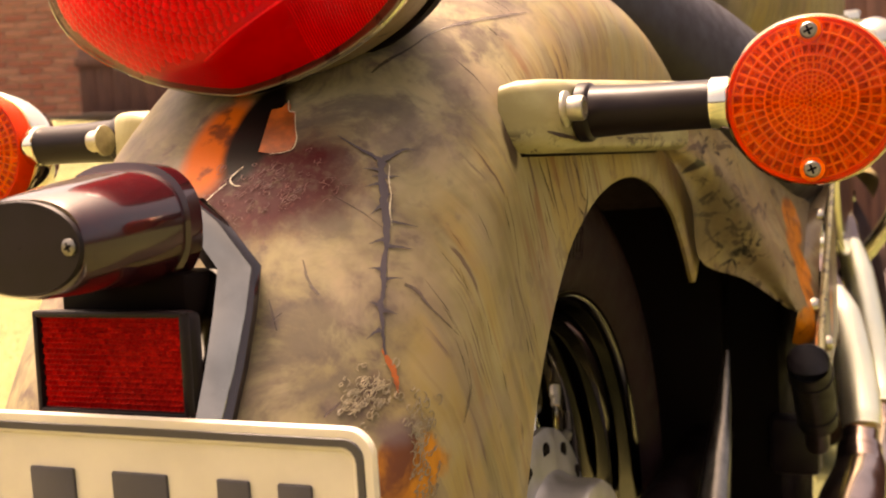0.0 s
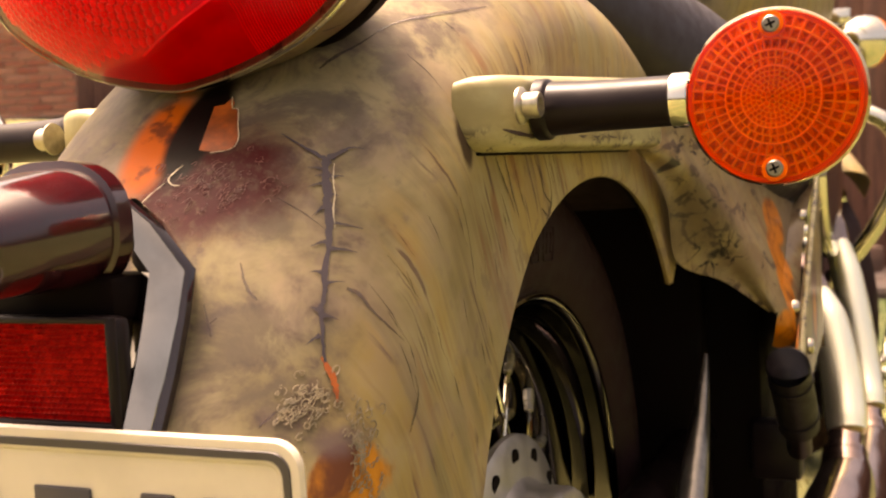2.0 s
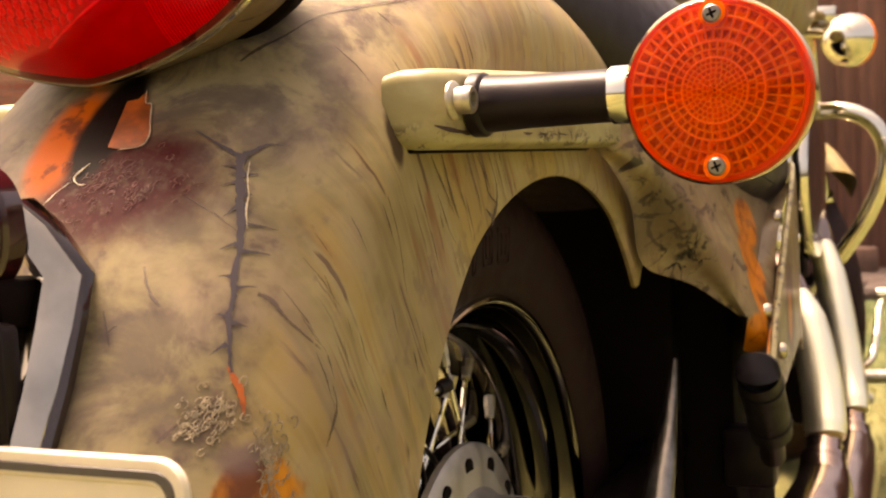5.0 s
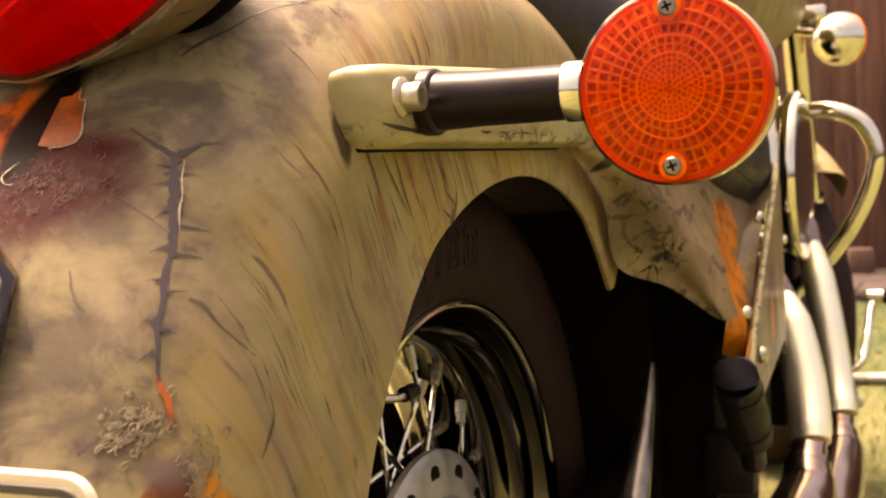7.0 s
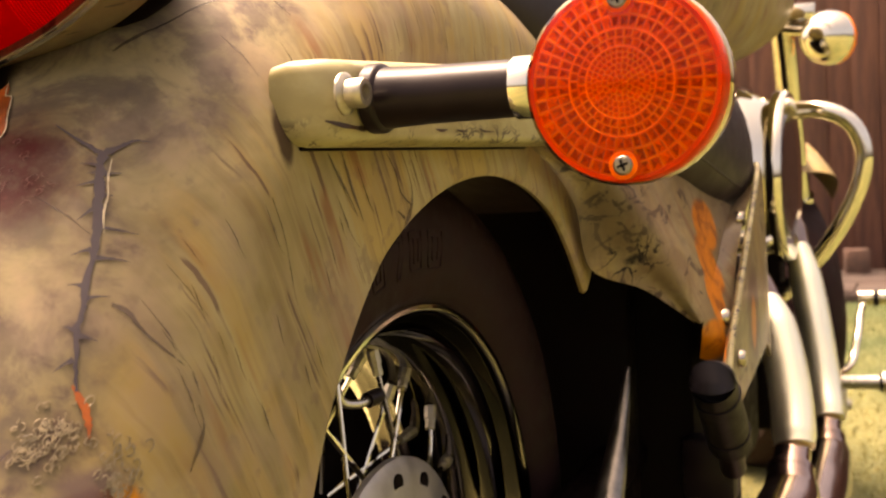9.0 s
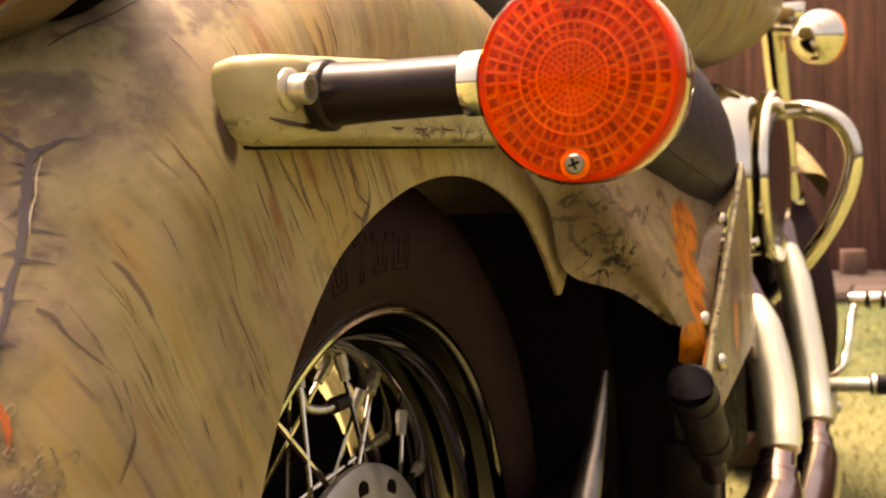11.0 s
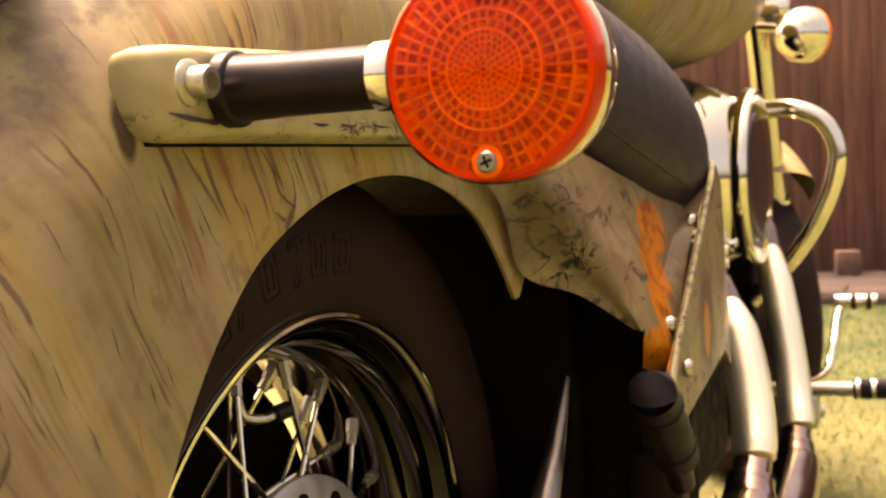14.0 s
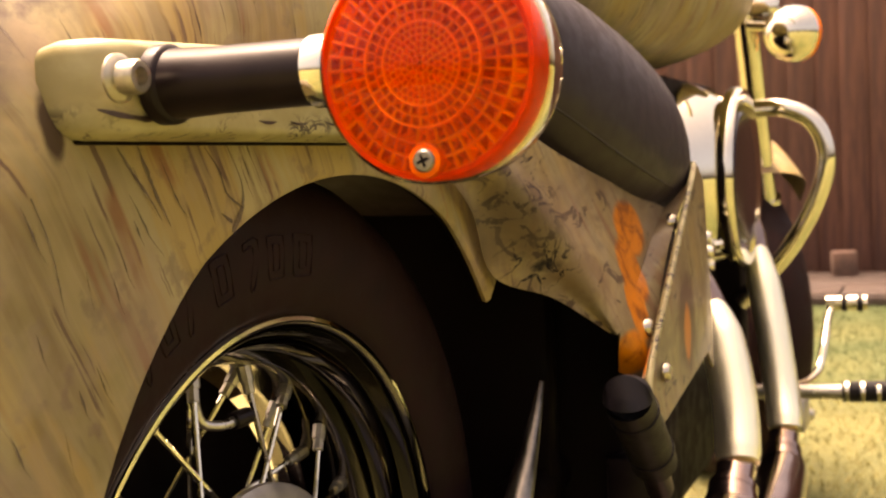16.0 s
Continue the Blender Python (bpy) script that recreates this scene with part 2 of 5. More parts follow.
# wine-tinted black: the tail light's red reflection is put into the colour
LAMP_GLOSS = plain("lamp_housing_gloss", (0.026, 0.005, 0.007), 0.15, grain=50, vary=0.3, bump=0.006, coat=0.4)
DARK_CHROME = plain("dark_chrome", (0.16, 0.145, 0.14), 0.09, 1.0, grain=25, vary=0.2, bump=0.006)
SCREW = plain("screw_steel", (0.24, 0.225, 0.20), 0.34, 1.0, grain=120, vary=0.3)
BRACKET = plain("dull_chrome_sheet", (0.52, 0.46, 0.365), 0.10, 1.0, grain=40, vary=0.25)
SHIELD = plain("satin_exhaust_shield", (1.0, 0.97, 0.74), 0.42, 1.0, grain=20, vary=0.04, bump=0.01)
# chrome tinted brown in place of the ground it would mirror
PIPE = plain("brown_tinted_chrome", (0.34, 0.25, 0.22), 0.16, 1.0, grain=25, vary=0.3, bump=0.01)
RUBBER = plain("tyre_rubber", (0.0195, 0.0078, 0.0078), 0.62, grain=40, vary=0.4, bump=0.12, Specular_IOR_Level=0.12)
GRIP = plain("grip_rubber", (0.006, 0.0040, 0.006), 0.5, grain=60, vary=0.3, bump=0.2, Specular_IOR_Level=0.22)
LEATHER = plain("black_leather", (0.013, 0.0065, 0.0085), 0.52, grain=60, vary=0.12, bump=0.02, Specular_IOR_Level=0.36)
# black frame metal; also the black put where recesses lie in shade
DEEP_BLACK = plain("black_metal_and_shade", (0.0042, 0.0017, 0.0016), 0.6, grain=40, vary=0.4, Specular_IOR_Level=0.05)
PLATE_WHITE = plain("plate_enamel", (0.62, 0.555, 0.44), 0.35, grain=30, vary=0.12, bump=0.03)
PLATE_BLACK = plain("plate_print", (0.045, 0.04, 0.045), 0.45, grain=60, vary=0.2)


def lens(name, deep, bright, dim=0.25, glow=0.3):
    n = Nodes(name)
    g = n.add("ShaderNodeNewGeometry")
    v = n.coords()
    col = n.mix(n.ramp(g.outputs["Random Per Island"], 0, 1), deep, bright)
    # uneven dark patches stand in for light bent by the facets
    col = n.mix(n.ramp(n.noise(v, 260, 3), 0.5, 0.7, 0, dim), col, tuple(c * 0.35 for c in deep))
    col = n.mix(n.ramp(n.noise(v, 70, 4, 0.6, 0.5), 0.42, 0.62, 0, 0.45), col, deep)
    n.set(Base_Color=col, Roughness=0.35, Specular_IOR_Level=0.12)
    tr, mx = n.add("ShaderNodeBsdfTranslucent"), n.add("ShaderNodeMixShader")
    n.put(col, tr.inputs[0])
    mx.inputs[0].default_value = glow
    n.t.links.new(n.bsdf.outputs[0], mx.inputs[1])
    n.t.links.new(tr.outputs[0], mx.inputs[2])
    n.t.links.new(mx.outputs[0], n.out.inputs[0])
    return n.mat


# bright frames and deep cells: refracted light and dark as separate colours
ORANGE = lens("orange_lens", (1.0, 0.19, 0.002), (1.0, 0.34, 0.005), dim=0.15, glow=0.12)
ORANGE_DEEP = lens("orange_lens_cells", (0.50, 0.050, 0.0006), (1.0, 0.185, 0.002), dim=0.5, glow=0.12)
ORANGE_MID = lens("orange_lens_core", (0.66, 0.075, 0.001), (1.0, 0.17, 0.003), dim=0.35, glow=0.12)
ORANGE_RIM = lens("orange_lens_rim", (0.72, 0.055, 0.001), (0.90, 0.085, 0.001), dim=0.3, glow=0.15)
RED = lens("red_lens", (0.85, 0.003, 0.012), (1.0, 0.020, 0.030), dim=0.1, glow=0.05)
RED_RIBS = lens("red_lens_ribs", (0.56, 0.001, 0.008), (0.75, 0.003, 0.012), dim=0.1, glow=0.05)
RED_REFLECTOR = lens("red_reflector_prisms", (0.40, 0.006, 0.004), (0.66, 0.018, 0.009))


def clear(name, tint, bend=1.36):
    """A clear tinted cover: sees through, with gloss."""
    n = Nodes(name)
    tr, gl, mx, fr = n.add("ShaderNodeBsdfTransparent"), n.add("ShaderNodeBsdfGlossy"), n.add("ShaderNodeMixShader"), n.add("ShaderNodeFresnel")
    tr.inputs[0].default_value = (*tint, 1)
    gl.inputs["Roughness"].default_value = 0.06
    fr.inputs[0].default_value = bend
    n.t.links.new(fr.outputs[0], mx.inputs[0])
    n.t.links.new(tr.outputs[0], mx.inputs[1])
    n.t.links.new(gl.outputs[0], mx.inputs[2])
    n.t.links.new(mx.outputs[0], n.out.inputs[0])
    return n.mat


CLEAR_ORANGE = clear("clear_orange_cover", (1.0, 0.84, 0.60), 1.28)
CLEAR_RED = clear("clear_red_cover", (1.0, 0.5, 0.55), 1.22)


def grass_blades():
    n = Nodes("grass_blades")
    g = n.add("ShaderNodeNewGeometry")
    v = n.coords()
    sep = n.add("ShaderNodeSeparateXYZ")
    n.put(v, sep.inputs[0])
    green = n.mix(g.outputs["Random Per Island"], (0.032, 0.060, 0.009), (0.060, 0.088, 0.018))
    straw = n.mix(g.outputs["Random Per Island"], (0.155, 0.145, 0.034), (0.235, 0.20, 0.062))
    far = n.ramp(n.math('ADD', sep.outputs[1], n.math('MULTIPLY', n.math('SUBTRACT', n.noise(v, 2.2, 4), 0.5), 1.4)), 2.2, 2.8)
    n.set(Base_Color=n.mix(far, straw, green), Roughness=0.7)
    return n.mat


def lawn():
    n = Nodes("lawn")
    v = n.coords()
    sep = n.add("ShaderNodeSeparateXYZ")
    n.put(v, sep.inputs[0])
    col = n.mix(n.ramp(n.noise(v, 1.3, 4), 0.35, 0.65), (0.036, 0.062, 0.011), (0.11, 0.115, 0.030))
    ragged = n.math('ADD', sep.outputs[0], n.math('MULTIPLY', n.math('SUBTRACT', n.noise(v, 0.9, 4), 0.5), 3.0))
    dry = n.math('ADD', n.ramp(ragged, -0.4, -2.2), n.math('MULTIPLY', n.ramp(sep.outputs[1], 2.8, 1.4), n.ramp(ragged, 0.9, -1.2, 0.25, 1.0)))
    col = n.mix(n.math('MINIMUM', n.math('MULTIPLY', dry, n.ramp(n.noise(v, 3, 4), 0.3, 0.6, 0.5, 1.0)), 0.9), col, (0.25, 0.215, 0.075))
    col = n.mix(n.ramp(n.noise(v, 40, 5, 0.7), 0.4, 0.65, 0, 0.6), col, (0.06, 0.075, 0.02))
    n.bump(n.noise(v, 60, 5, 0.7), 0.8, 0.02)
    n.set(Base_Color=col, Roughness=0.9)
    return n.mat


def boards():
    n = Nodes("fence_wood")
    v = n.coords((22, 22, 1.2))
    r = n.add("ShaderNodeObjectInfo")
    col = n.mix(n.ramp(n.noise(v, 2.2, 6, 0.65, 0.4), 0.35, 0.68), (0.058, 0.021, 0.015), (0.140, 0.056, 0.036))
    col = n.mix(n.math('MULTIPLY', r.outputs["Random"], 0.45), col, (0.05, 0.025, 0.018))
    n.bump(n.noise(v, 3, 5), 0.4, 0.003)
    n.set(Base_Color=col, Roughness=0.75)
    return n.mat


def bricks():
    n = Nodes("red_brick")
    v = n.coords()
    r = n.add("ShaderNodeObjectInfo")
    col = n.mix(r.outputs["Random"], (0.30, 0.095, 0.055), (0.40, 0.19, 0.12))
    col = n.mix(n.ramp(n.noise(v, 30, 5), 0.5, 0.75, 0, 0.6), col, (0.12, 0.05, 0.04))
    n.bump(n.noise(v, 90, 4), 0.4, 0.002)
    n.set(Base_Color=col, Roughness=0.85)
    return n.mat


LAWN, BLADES, WOOD, BRICK = lawn(), grass_blades(), boards(), bricks()
OLD_BRICK = plain("weathered_brick", (0.13, 0.075, 0.055), 0.85, grain=30, vary=0.4, bump=0.3)
MORTAR = plain("mortar", (0.36, 0.31, 0.25), 0.9, grain=20, bump=0.3)
PAVING = plain("paving_stone", (0.040, 0.025, 0.019), 0.85, grain=6, vary=0.3, bump=0.3)


# ---- mesh helpers ----
def mesh(name, verts, faces, mat, smooth=True):
    me = bpy.data.meshes.new(name)
    me.from_pydata([tuple(v) for v in verts], [], faces)
    me.materials.append(mat)
    bm = bmesh.new()
    bm.from_mesh(me)
    bmesh.ops.recalc_face_normals(bm, faces=bm.faces)
    bm.to_mesh(me)
    bm.free()
    for f in me.polygons:
        f.use_smooth = smooth
    if smooth:
        me.set_sharp_from_angle(angle=radians(40))
    return me


def part(name, shape, mat, parent, label="", smooth=True):
    """Links a shape (vertices, faces) as one mesh under a thing or a part."""
    ob = new(name, mesh(name, shape[0], shape[1], mat, smooth))
    ob.parent = parent
    return tagged(ob, label)


def holder(name, parent, label="", at=(0, 0, 0)):
    ob = new(name)
    ob.empty_display_size = 0.05
    ob.parent = parent
    ob.location = at
    return tagged(ob, label)


def join(*shapes):
    verts, faces = [], []
    for v, f in shapes:
        k = len(verts)
        verts += [tuple(p) for p in v]
        faces += [tuple(i + k for i in q) for q in f]
    return verts, faces


def moved(shape, m):
    return [m @ Vector(v) for v in shape[0]], shape[1]


def grid(rows, closed=False, caps=False):
    """Faces through rows of points; closed joins each row's end to its start."""
    n, m = len(rows), len(rows[0])
    verts = [p for r in rows for p in r]
    faces = []
    for i in range(n - 1):
        for j in range(m if closed else m - 1):
            k = (j + 1) % m
            faces.append((i * m + j, i * m + k, (i + 1) * m + k, (i + 1) * m + j))
    if caps:
        faces.append(tuple(range(m)))
        faces.append(tuple((n - 1) * m + j for j in range(m)))
    return verts, faces


def smooth_line(points, steps=8):
    """A Catmull-Rom line through the points."""
    p = [Vector(q) for q in points]
    p = [2 * p[0] - p[1]] + p + [2 * p[-1] - p[-2]]
    out = []
    for i in range(1, len(p) - 2):
        for s in range(steps):
            t = s / steps
            a, b, c, d = p[i - 1:i + 3]
            out.append(0.5 * (2 * b + (c - a) * t + (2 * a - 5 * b + 4 * c - d) * t * t + (3 * b - a - 3 * c + d) * t ** 3))
    return out + [p[-2]]


def tube(points, radius, n=14, steps=8, caps=True):
    line = smooth_line(points, steps) if steps else [Vector(q) for q in points]
    rows, side = [], None
    for i, q in enumerate(line):
        way = (line[min(i + 1, len(line) - 1)] - line[max(i - 1, 0)]).normalized()
        if side is None:
            side = way.orthogonal().normalized()
        side = (side - way * side.dot(way)).normalized()
        up = way.cross(side)
        if callable(radius):
            r = radius(i / (len(line) - 1))
        else:
            r = radius
        rows.append([q + r * (math.cos(a) * side + math.sin(a) * up) for a in (2 * math.pi * k / n for k in range(n))])
    return grid(rows, True, caps)


def lathe(profile, n=32, m=Matrix(), caps=True, sx=1.0):
    """Turns (radius, height) round the local z axis, set by m; sx widens it along local x."""
    rows = [[m @ Vector((sx * r * math.cos(a), r * math.sin(a), h)) for a in (2 * math.pi * k / n for k in range(n))] for r, h in profile]
    return grid(rows, True, caps)


def rbox(sx, sy, sz, bevel, at=(0, 0, 0), segments=2):
    bm = bmesh.new()
    bmesh.ops.create_cube(bm, size=1)
    bmesh.ops.scale(bm, vec=(sx, sy, sz), verts=bm.verts)
    bmesh.ops.bevel(bm, geom=bm.edges[:], offset=bevel, segments=segments, profile=0.5, affect='EDGES')
    bmesh.ops.translate(bm, vec=at, verts=bm.verts)
    bm.verts.index_update()
    out = [v.co.copy() for v in bm.verts], [tuple(v.index for v in f.verts) for f in bm.faces]
    bm.free()
    return out


TO_X = Matrix.Rotation(radians(90), 4, 'Y')      # local z becomes world x
TO_BACK = Matrix.Rotation(radians(90), 4, 'X')   # local z becomes world -y


# ---- setting: lawn, paving, fence, house wall ----
def rise(x, y):
    """The garden climbs gently towards the house, ahead and to one side."""
    d = -0.78 * x + 0.62 * y
    k = min(1, max(0, (d - 5.2) / 5.0))
    return 1.25 * k * k * (3 - 2 * k) * min(1, max(0, (-x - 1.5) / 2.0))


def build_ground():
    xs = [-900, -200, -60, -30] + [-20 + 0.5 * i for i in range(61)] + [15, 30, 60, 200, 900]
    ys = [-900, -200, -60, -20] + [-10 + 0.5 * i for i in range(61)] + [25, 30, 60, 200, 900]
    rows = [[(x, y, rise(x, y)) for y in ys] for x in xs]
    ob = new("ground", mesh("ground", *grid(rows), LAWN))
    tagged(ob, "patchy yellow-green mown lawn under the motorcycle", "lawn", kind="structure")


def build_grass():
    rng = random.Random(4)
    verts, faces = [], []
    for i in range(42000):
        if rng.random() < 0.62:
            x, y = rng.uniform(-0.6, 1.2), rng.uniform(1.3, 4.4)
        else:
            x, y = rng.uniform(-5.5, -1.2), rng.uniform(0.6, 5.0)
        h, a, w = rng.uniform(0.008, 0.020), rng.uniform(0, 6.283), rng.uniform(0.0012, 0.0026)
        lean = (rng.uniform(-0.018, 0.018), rng.uniform(-0.018, 0.018))
        z = rise(x, y) - 0.002
        k = len(verts)
        c, s = math.cos(a) * w, math.sin(a) * w
        verts += [(x - c, y - s, z), (x + c, y + s, z), (x + lean[0], y + lean[1], z + h)]
        faces.append((k, k + 1, k + 2))
    ob = new("grass", mesh("grass", verts, faces, BLADES, False))
    tagged(ob, "short dry yellow-green grass blades of the lawn", "grass", kind="stuff")


def build_paving():
    base = tagged(new("pavement", mesh("pavement", *rbox(6.0, 0.95, 0.05, 0.008, (0.2, 4.85, 0.012)), PAVING)),
                  "brownish paved strip of slabs along the fence", "pavement", kind="structure")
    slab = mesh("paving_slab", *rbox(0.392, 0.302, 0.03, 0.006), PAVING)
    for i in range(15):
        for j in range(3):
            ob = new("paving_slab", slab)
            ob.parent = base
            ob.location = (-2.6 + 0.4 * i + 0.2 * (j % 2), 4.54 + 0.31 * j, 0.033)
    terrace = tagged(new("terrace", mesh("terrace", *rbox(7.0, 1.6, 0.08, 0.01, (0, 0, 0)), PAVING)),
                     "grey-brown paved terrace in front of the brick house", "terrace", kind="structure")
    terrace.matrix_world = pose(-7.9, 7.6, 1.22, 0, 0, 20)


def build_fence():
    fence = tagged(new("fence", mesh("fence", *join(*[rbox(9.0, 0.05, 0.09, 0.006, (0.4, 5.42, h)) for h in (0.45, 1.2, 1.75)]), WOOD)),
                   "dark red-brown vertical board garden fence", "fence", kind="structure")
    kinds = [mesh("board", *rbox(0.124, 0.022, 2.0, 0.004), WOOD), mesh("board", *rbox(0.127, 0.022, 1.99, 0.005), WOOD)]
    for i in range(72):
        ob = new("board", kinds[i % 2])
        ob.parent = fence
        ob.location = (-3.9 + 0.122 * i, 5.375 + 0.012 * (i % 2), 1.03)
    block = tagged(new("loose_brick", mesh("loose_brick", *rbox(0.11, 0.1, 0.115, 0.006), OLD_BRICK)),
                   "single weathered red brick on the paving by the fence", "brick")
    block.matrix_world = pose(-0.04, 5.14, 0.105, 0, 0, 12)


def build_house():
    wall = tagged(new("wall_house", mesh("wall_house", *rbox(7.0, 0.3, 4.2, 0.01), MORTAR)),
                  "old red brick house wall with pale mortar joints", "wall", kind="structure")
    m = pose(-9.6, 8.7, 3.2, 0, 0, 24)
    wall.matrix_world = m
    brick = mesh("brick", *rbox(0.235, 0.02, 0.068, 0.006, segments=1), BRICK)
    for j in range(20):
        for i in range(14):
            ob = new("brick", brick)
            ob.parent = wall
            ob.location = (-0.3 + 0.247 * i + 0.12 * (j % 2), -0.155, -1.95 + 0.08 * j)
    gate = holder("wooden_hatch", None, "low dark brown board hatch against the house")
    tagged(gate, category="hatch")
    gate.matrix_world = pose(-6.3, 8.2, 1.28, 0, 0, 24)
    one = mesh("plank", *rbox(0.15, 0.03, 0.62, 0.005), WOOD)
    for i in range(11):
        ob = new("plank", one)
        ob.parent = gate
        ob.location = (-0.8 + 0.154 * i, 0, 0.31)
    part("rail", rbox(1.75, 0.03, 0.09, 0.005, (-0.03, -0.03, 0.5)), WOOD, gate)


build_ground()
build_grass()
build_paving()

# ---- motorcycle: x to its right, y ahead, z up; the rear axle is over the origin ----
AXLE = 0.323
bike = holder("motorcycle", None, "custom cruiser motorcycle with airbrushed ivory and olive paint on a lawn")
tagged(bike, category="motorcycle")

# ---- rear fender ----
WIDE, SHOULDER, CROWN = 0.127, 0.39, 0.082


def fender_r(x):
    """Distance of the outer skin from the axle at the width x."""
    return SHOULDER + CROWN * max(0.0, 1 - (abs(x) / WIDE) ** 2.1) ** (1 / 2.1)


def on_back(x, z, lift=0.0007):
    """A place on the skin behind the axle, at width x and height z."""
    r = fender_r(x) + lift
    return Vector((x, -math.sqrt(max(0.0, r * r - (z - AXLE) ** 2)), z))


def edge_r(phi):
    """The wheel arch: distance of the lower edge from the axle."""
    return 0.282 + 0.02 * min(1, max(0, (phi - 30) / 30)) - 0.012 * min(1, max(0, (phi - 118) / 17))


def fender_rows(inset, phis):
    rows = []
    for phi in phis:
        e = edge_r(phi) + inset * 0.2
        half = [(WIDE - 0.006 - inset, e + 0.001), (WIDE - 0.0025 - inset, e), (WIDE - inset, e + 0.003)]
        half += [(WIDE - inset, e + (SHOULDER - e) * k / 5) for k in range(1, 5)]
        for k in range(0, 15):
            a = radians(90 * k / 14)
            half.append(((WIDE - inset) * max(0.0, math.cos(a)) ** (2 / 2.1), SHOULDER + (CROWN - inset) * math.sin(a) ** (2 / 2.1)))
        line = half + [(-x, r) for x, r in reversed(half[:-1])]
        c, s = -math.cos(radians(phi)), math.sin(radians(phi))
        rows.append([Vector((x, r * c, AXLE + r * s)) for x, r in line])
    return rows


PHIS = [-14 + 2.5 * i for i in range(61)]
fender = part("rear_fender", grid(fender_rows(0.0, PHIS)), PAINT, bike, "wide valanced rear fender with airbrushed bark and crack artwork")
# second skin in black: the shade inside the arch as a colour
part("inner_liner", grid(fender_rows(0.004, PHIS)), DEEP_BLACK, fender, "inner side of the fender, blackened for the shade in there")

# ---- the painted artwork on the fender ----
def on_flank(phi, r, lift=0.0007):
    """A place on the skin at the angle phi over the back, r from the axle."""
    x = WIDE + lift if r < SHOULDER else (WIDE + lift) * max(0.0, 1 - ((r - SHOULDER) / CROWN) ** 2.1) ** (1 / 2.1)
    return Vector((x, -r * math.cos(radians(phi)), AXLE + r * math.sin(radians(phi))))


def out_from(q):
    """The skin's outward way at a place."""
    r = math.hypot(q.y, q.z - AXLE)
    k = max(0.0, (r - SHOULDER) / CROWN) ** 1.1 / CROWN
    h = (abs(q.x) / WIDE) ** 1.1 / WIDE
    return Vector((h * math.copysign(1, q.x), k * q.y / r, k * (q.z - AXLE) / r)).normalized()


def ribbon(places, widths, rough=0.35, seed=1):
    """A painted stroke of changing width with ragged edges."""
    rng = random.Random(seed)
    line = smooth_line(places, 6)
    ws = [q.x for q in smooth_line([Vector((w, 0, 0)) for w in widths], 6)]
    rows = []
    for i, q in enumerate(line):
        way = (line[min(i + 1, len(line) - 1)] - line[max(i - 1, 0)]).normalized()
        side = way.cross(out_from(q)).normalized()
        w = max(0.0001, ws[i]) / 2
        rows.append([q + side * w * (1 + rng.uniform(-rough, rough)), q - side * w * (1 + rng.uniform(-rough, rough))])
    return grid(rows)


def back_stroke(name, pts, mat=CRACK, seed=1, rough=0.35, lift=0.0007):
    return part(name, ribbon([on_back(x, z, lift) for x, z, w in pts], [w / 1000 for x, z, w in pts], rough, seed), mat, fender)


def flank_stroke(name, pts, mat=STREAK, seed=1, rough=0.35):
    return part(name, ribbon([on_flank(p, r) for p, r, w in pts], [w / 1000 for p, r, w in pts], rough, seed), mat, fender)


def flake(name, outline, mat, lift=0.0008):
    """A flat painted patch: rings shrinking to the middle of its outline."""
    cx, cz = sum(p[0] for p in outline) / len(outline), sum(p[1] for p in outline) / len(outline)
    rows = [[on_back(cx + (x - cx) * k, cz + (z - cz) * k, lift) for x, z in outline] for k in (1.0, 0.75, 0.5, 0.25, 0.01)]
    return part(name, grid(rows, True), mat, fender)


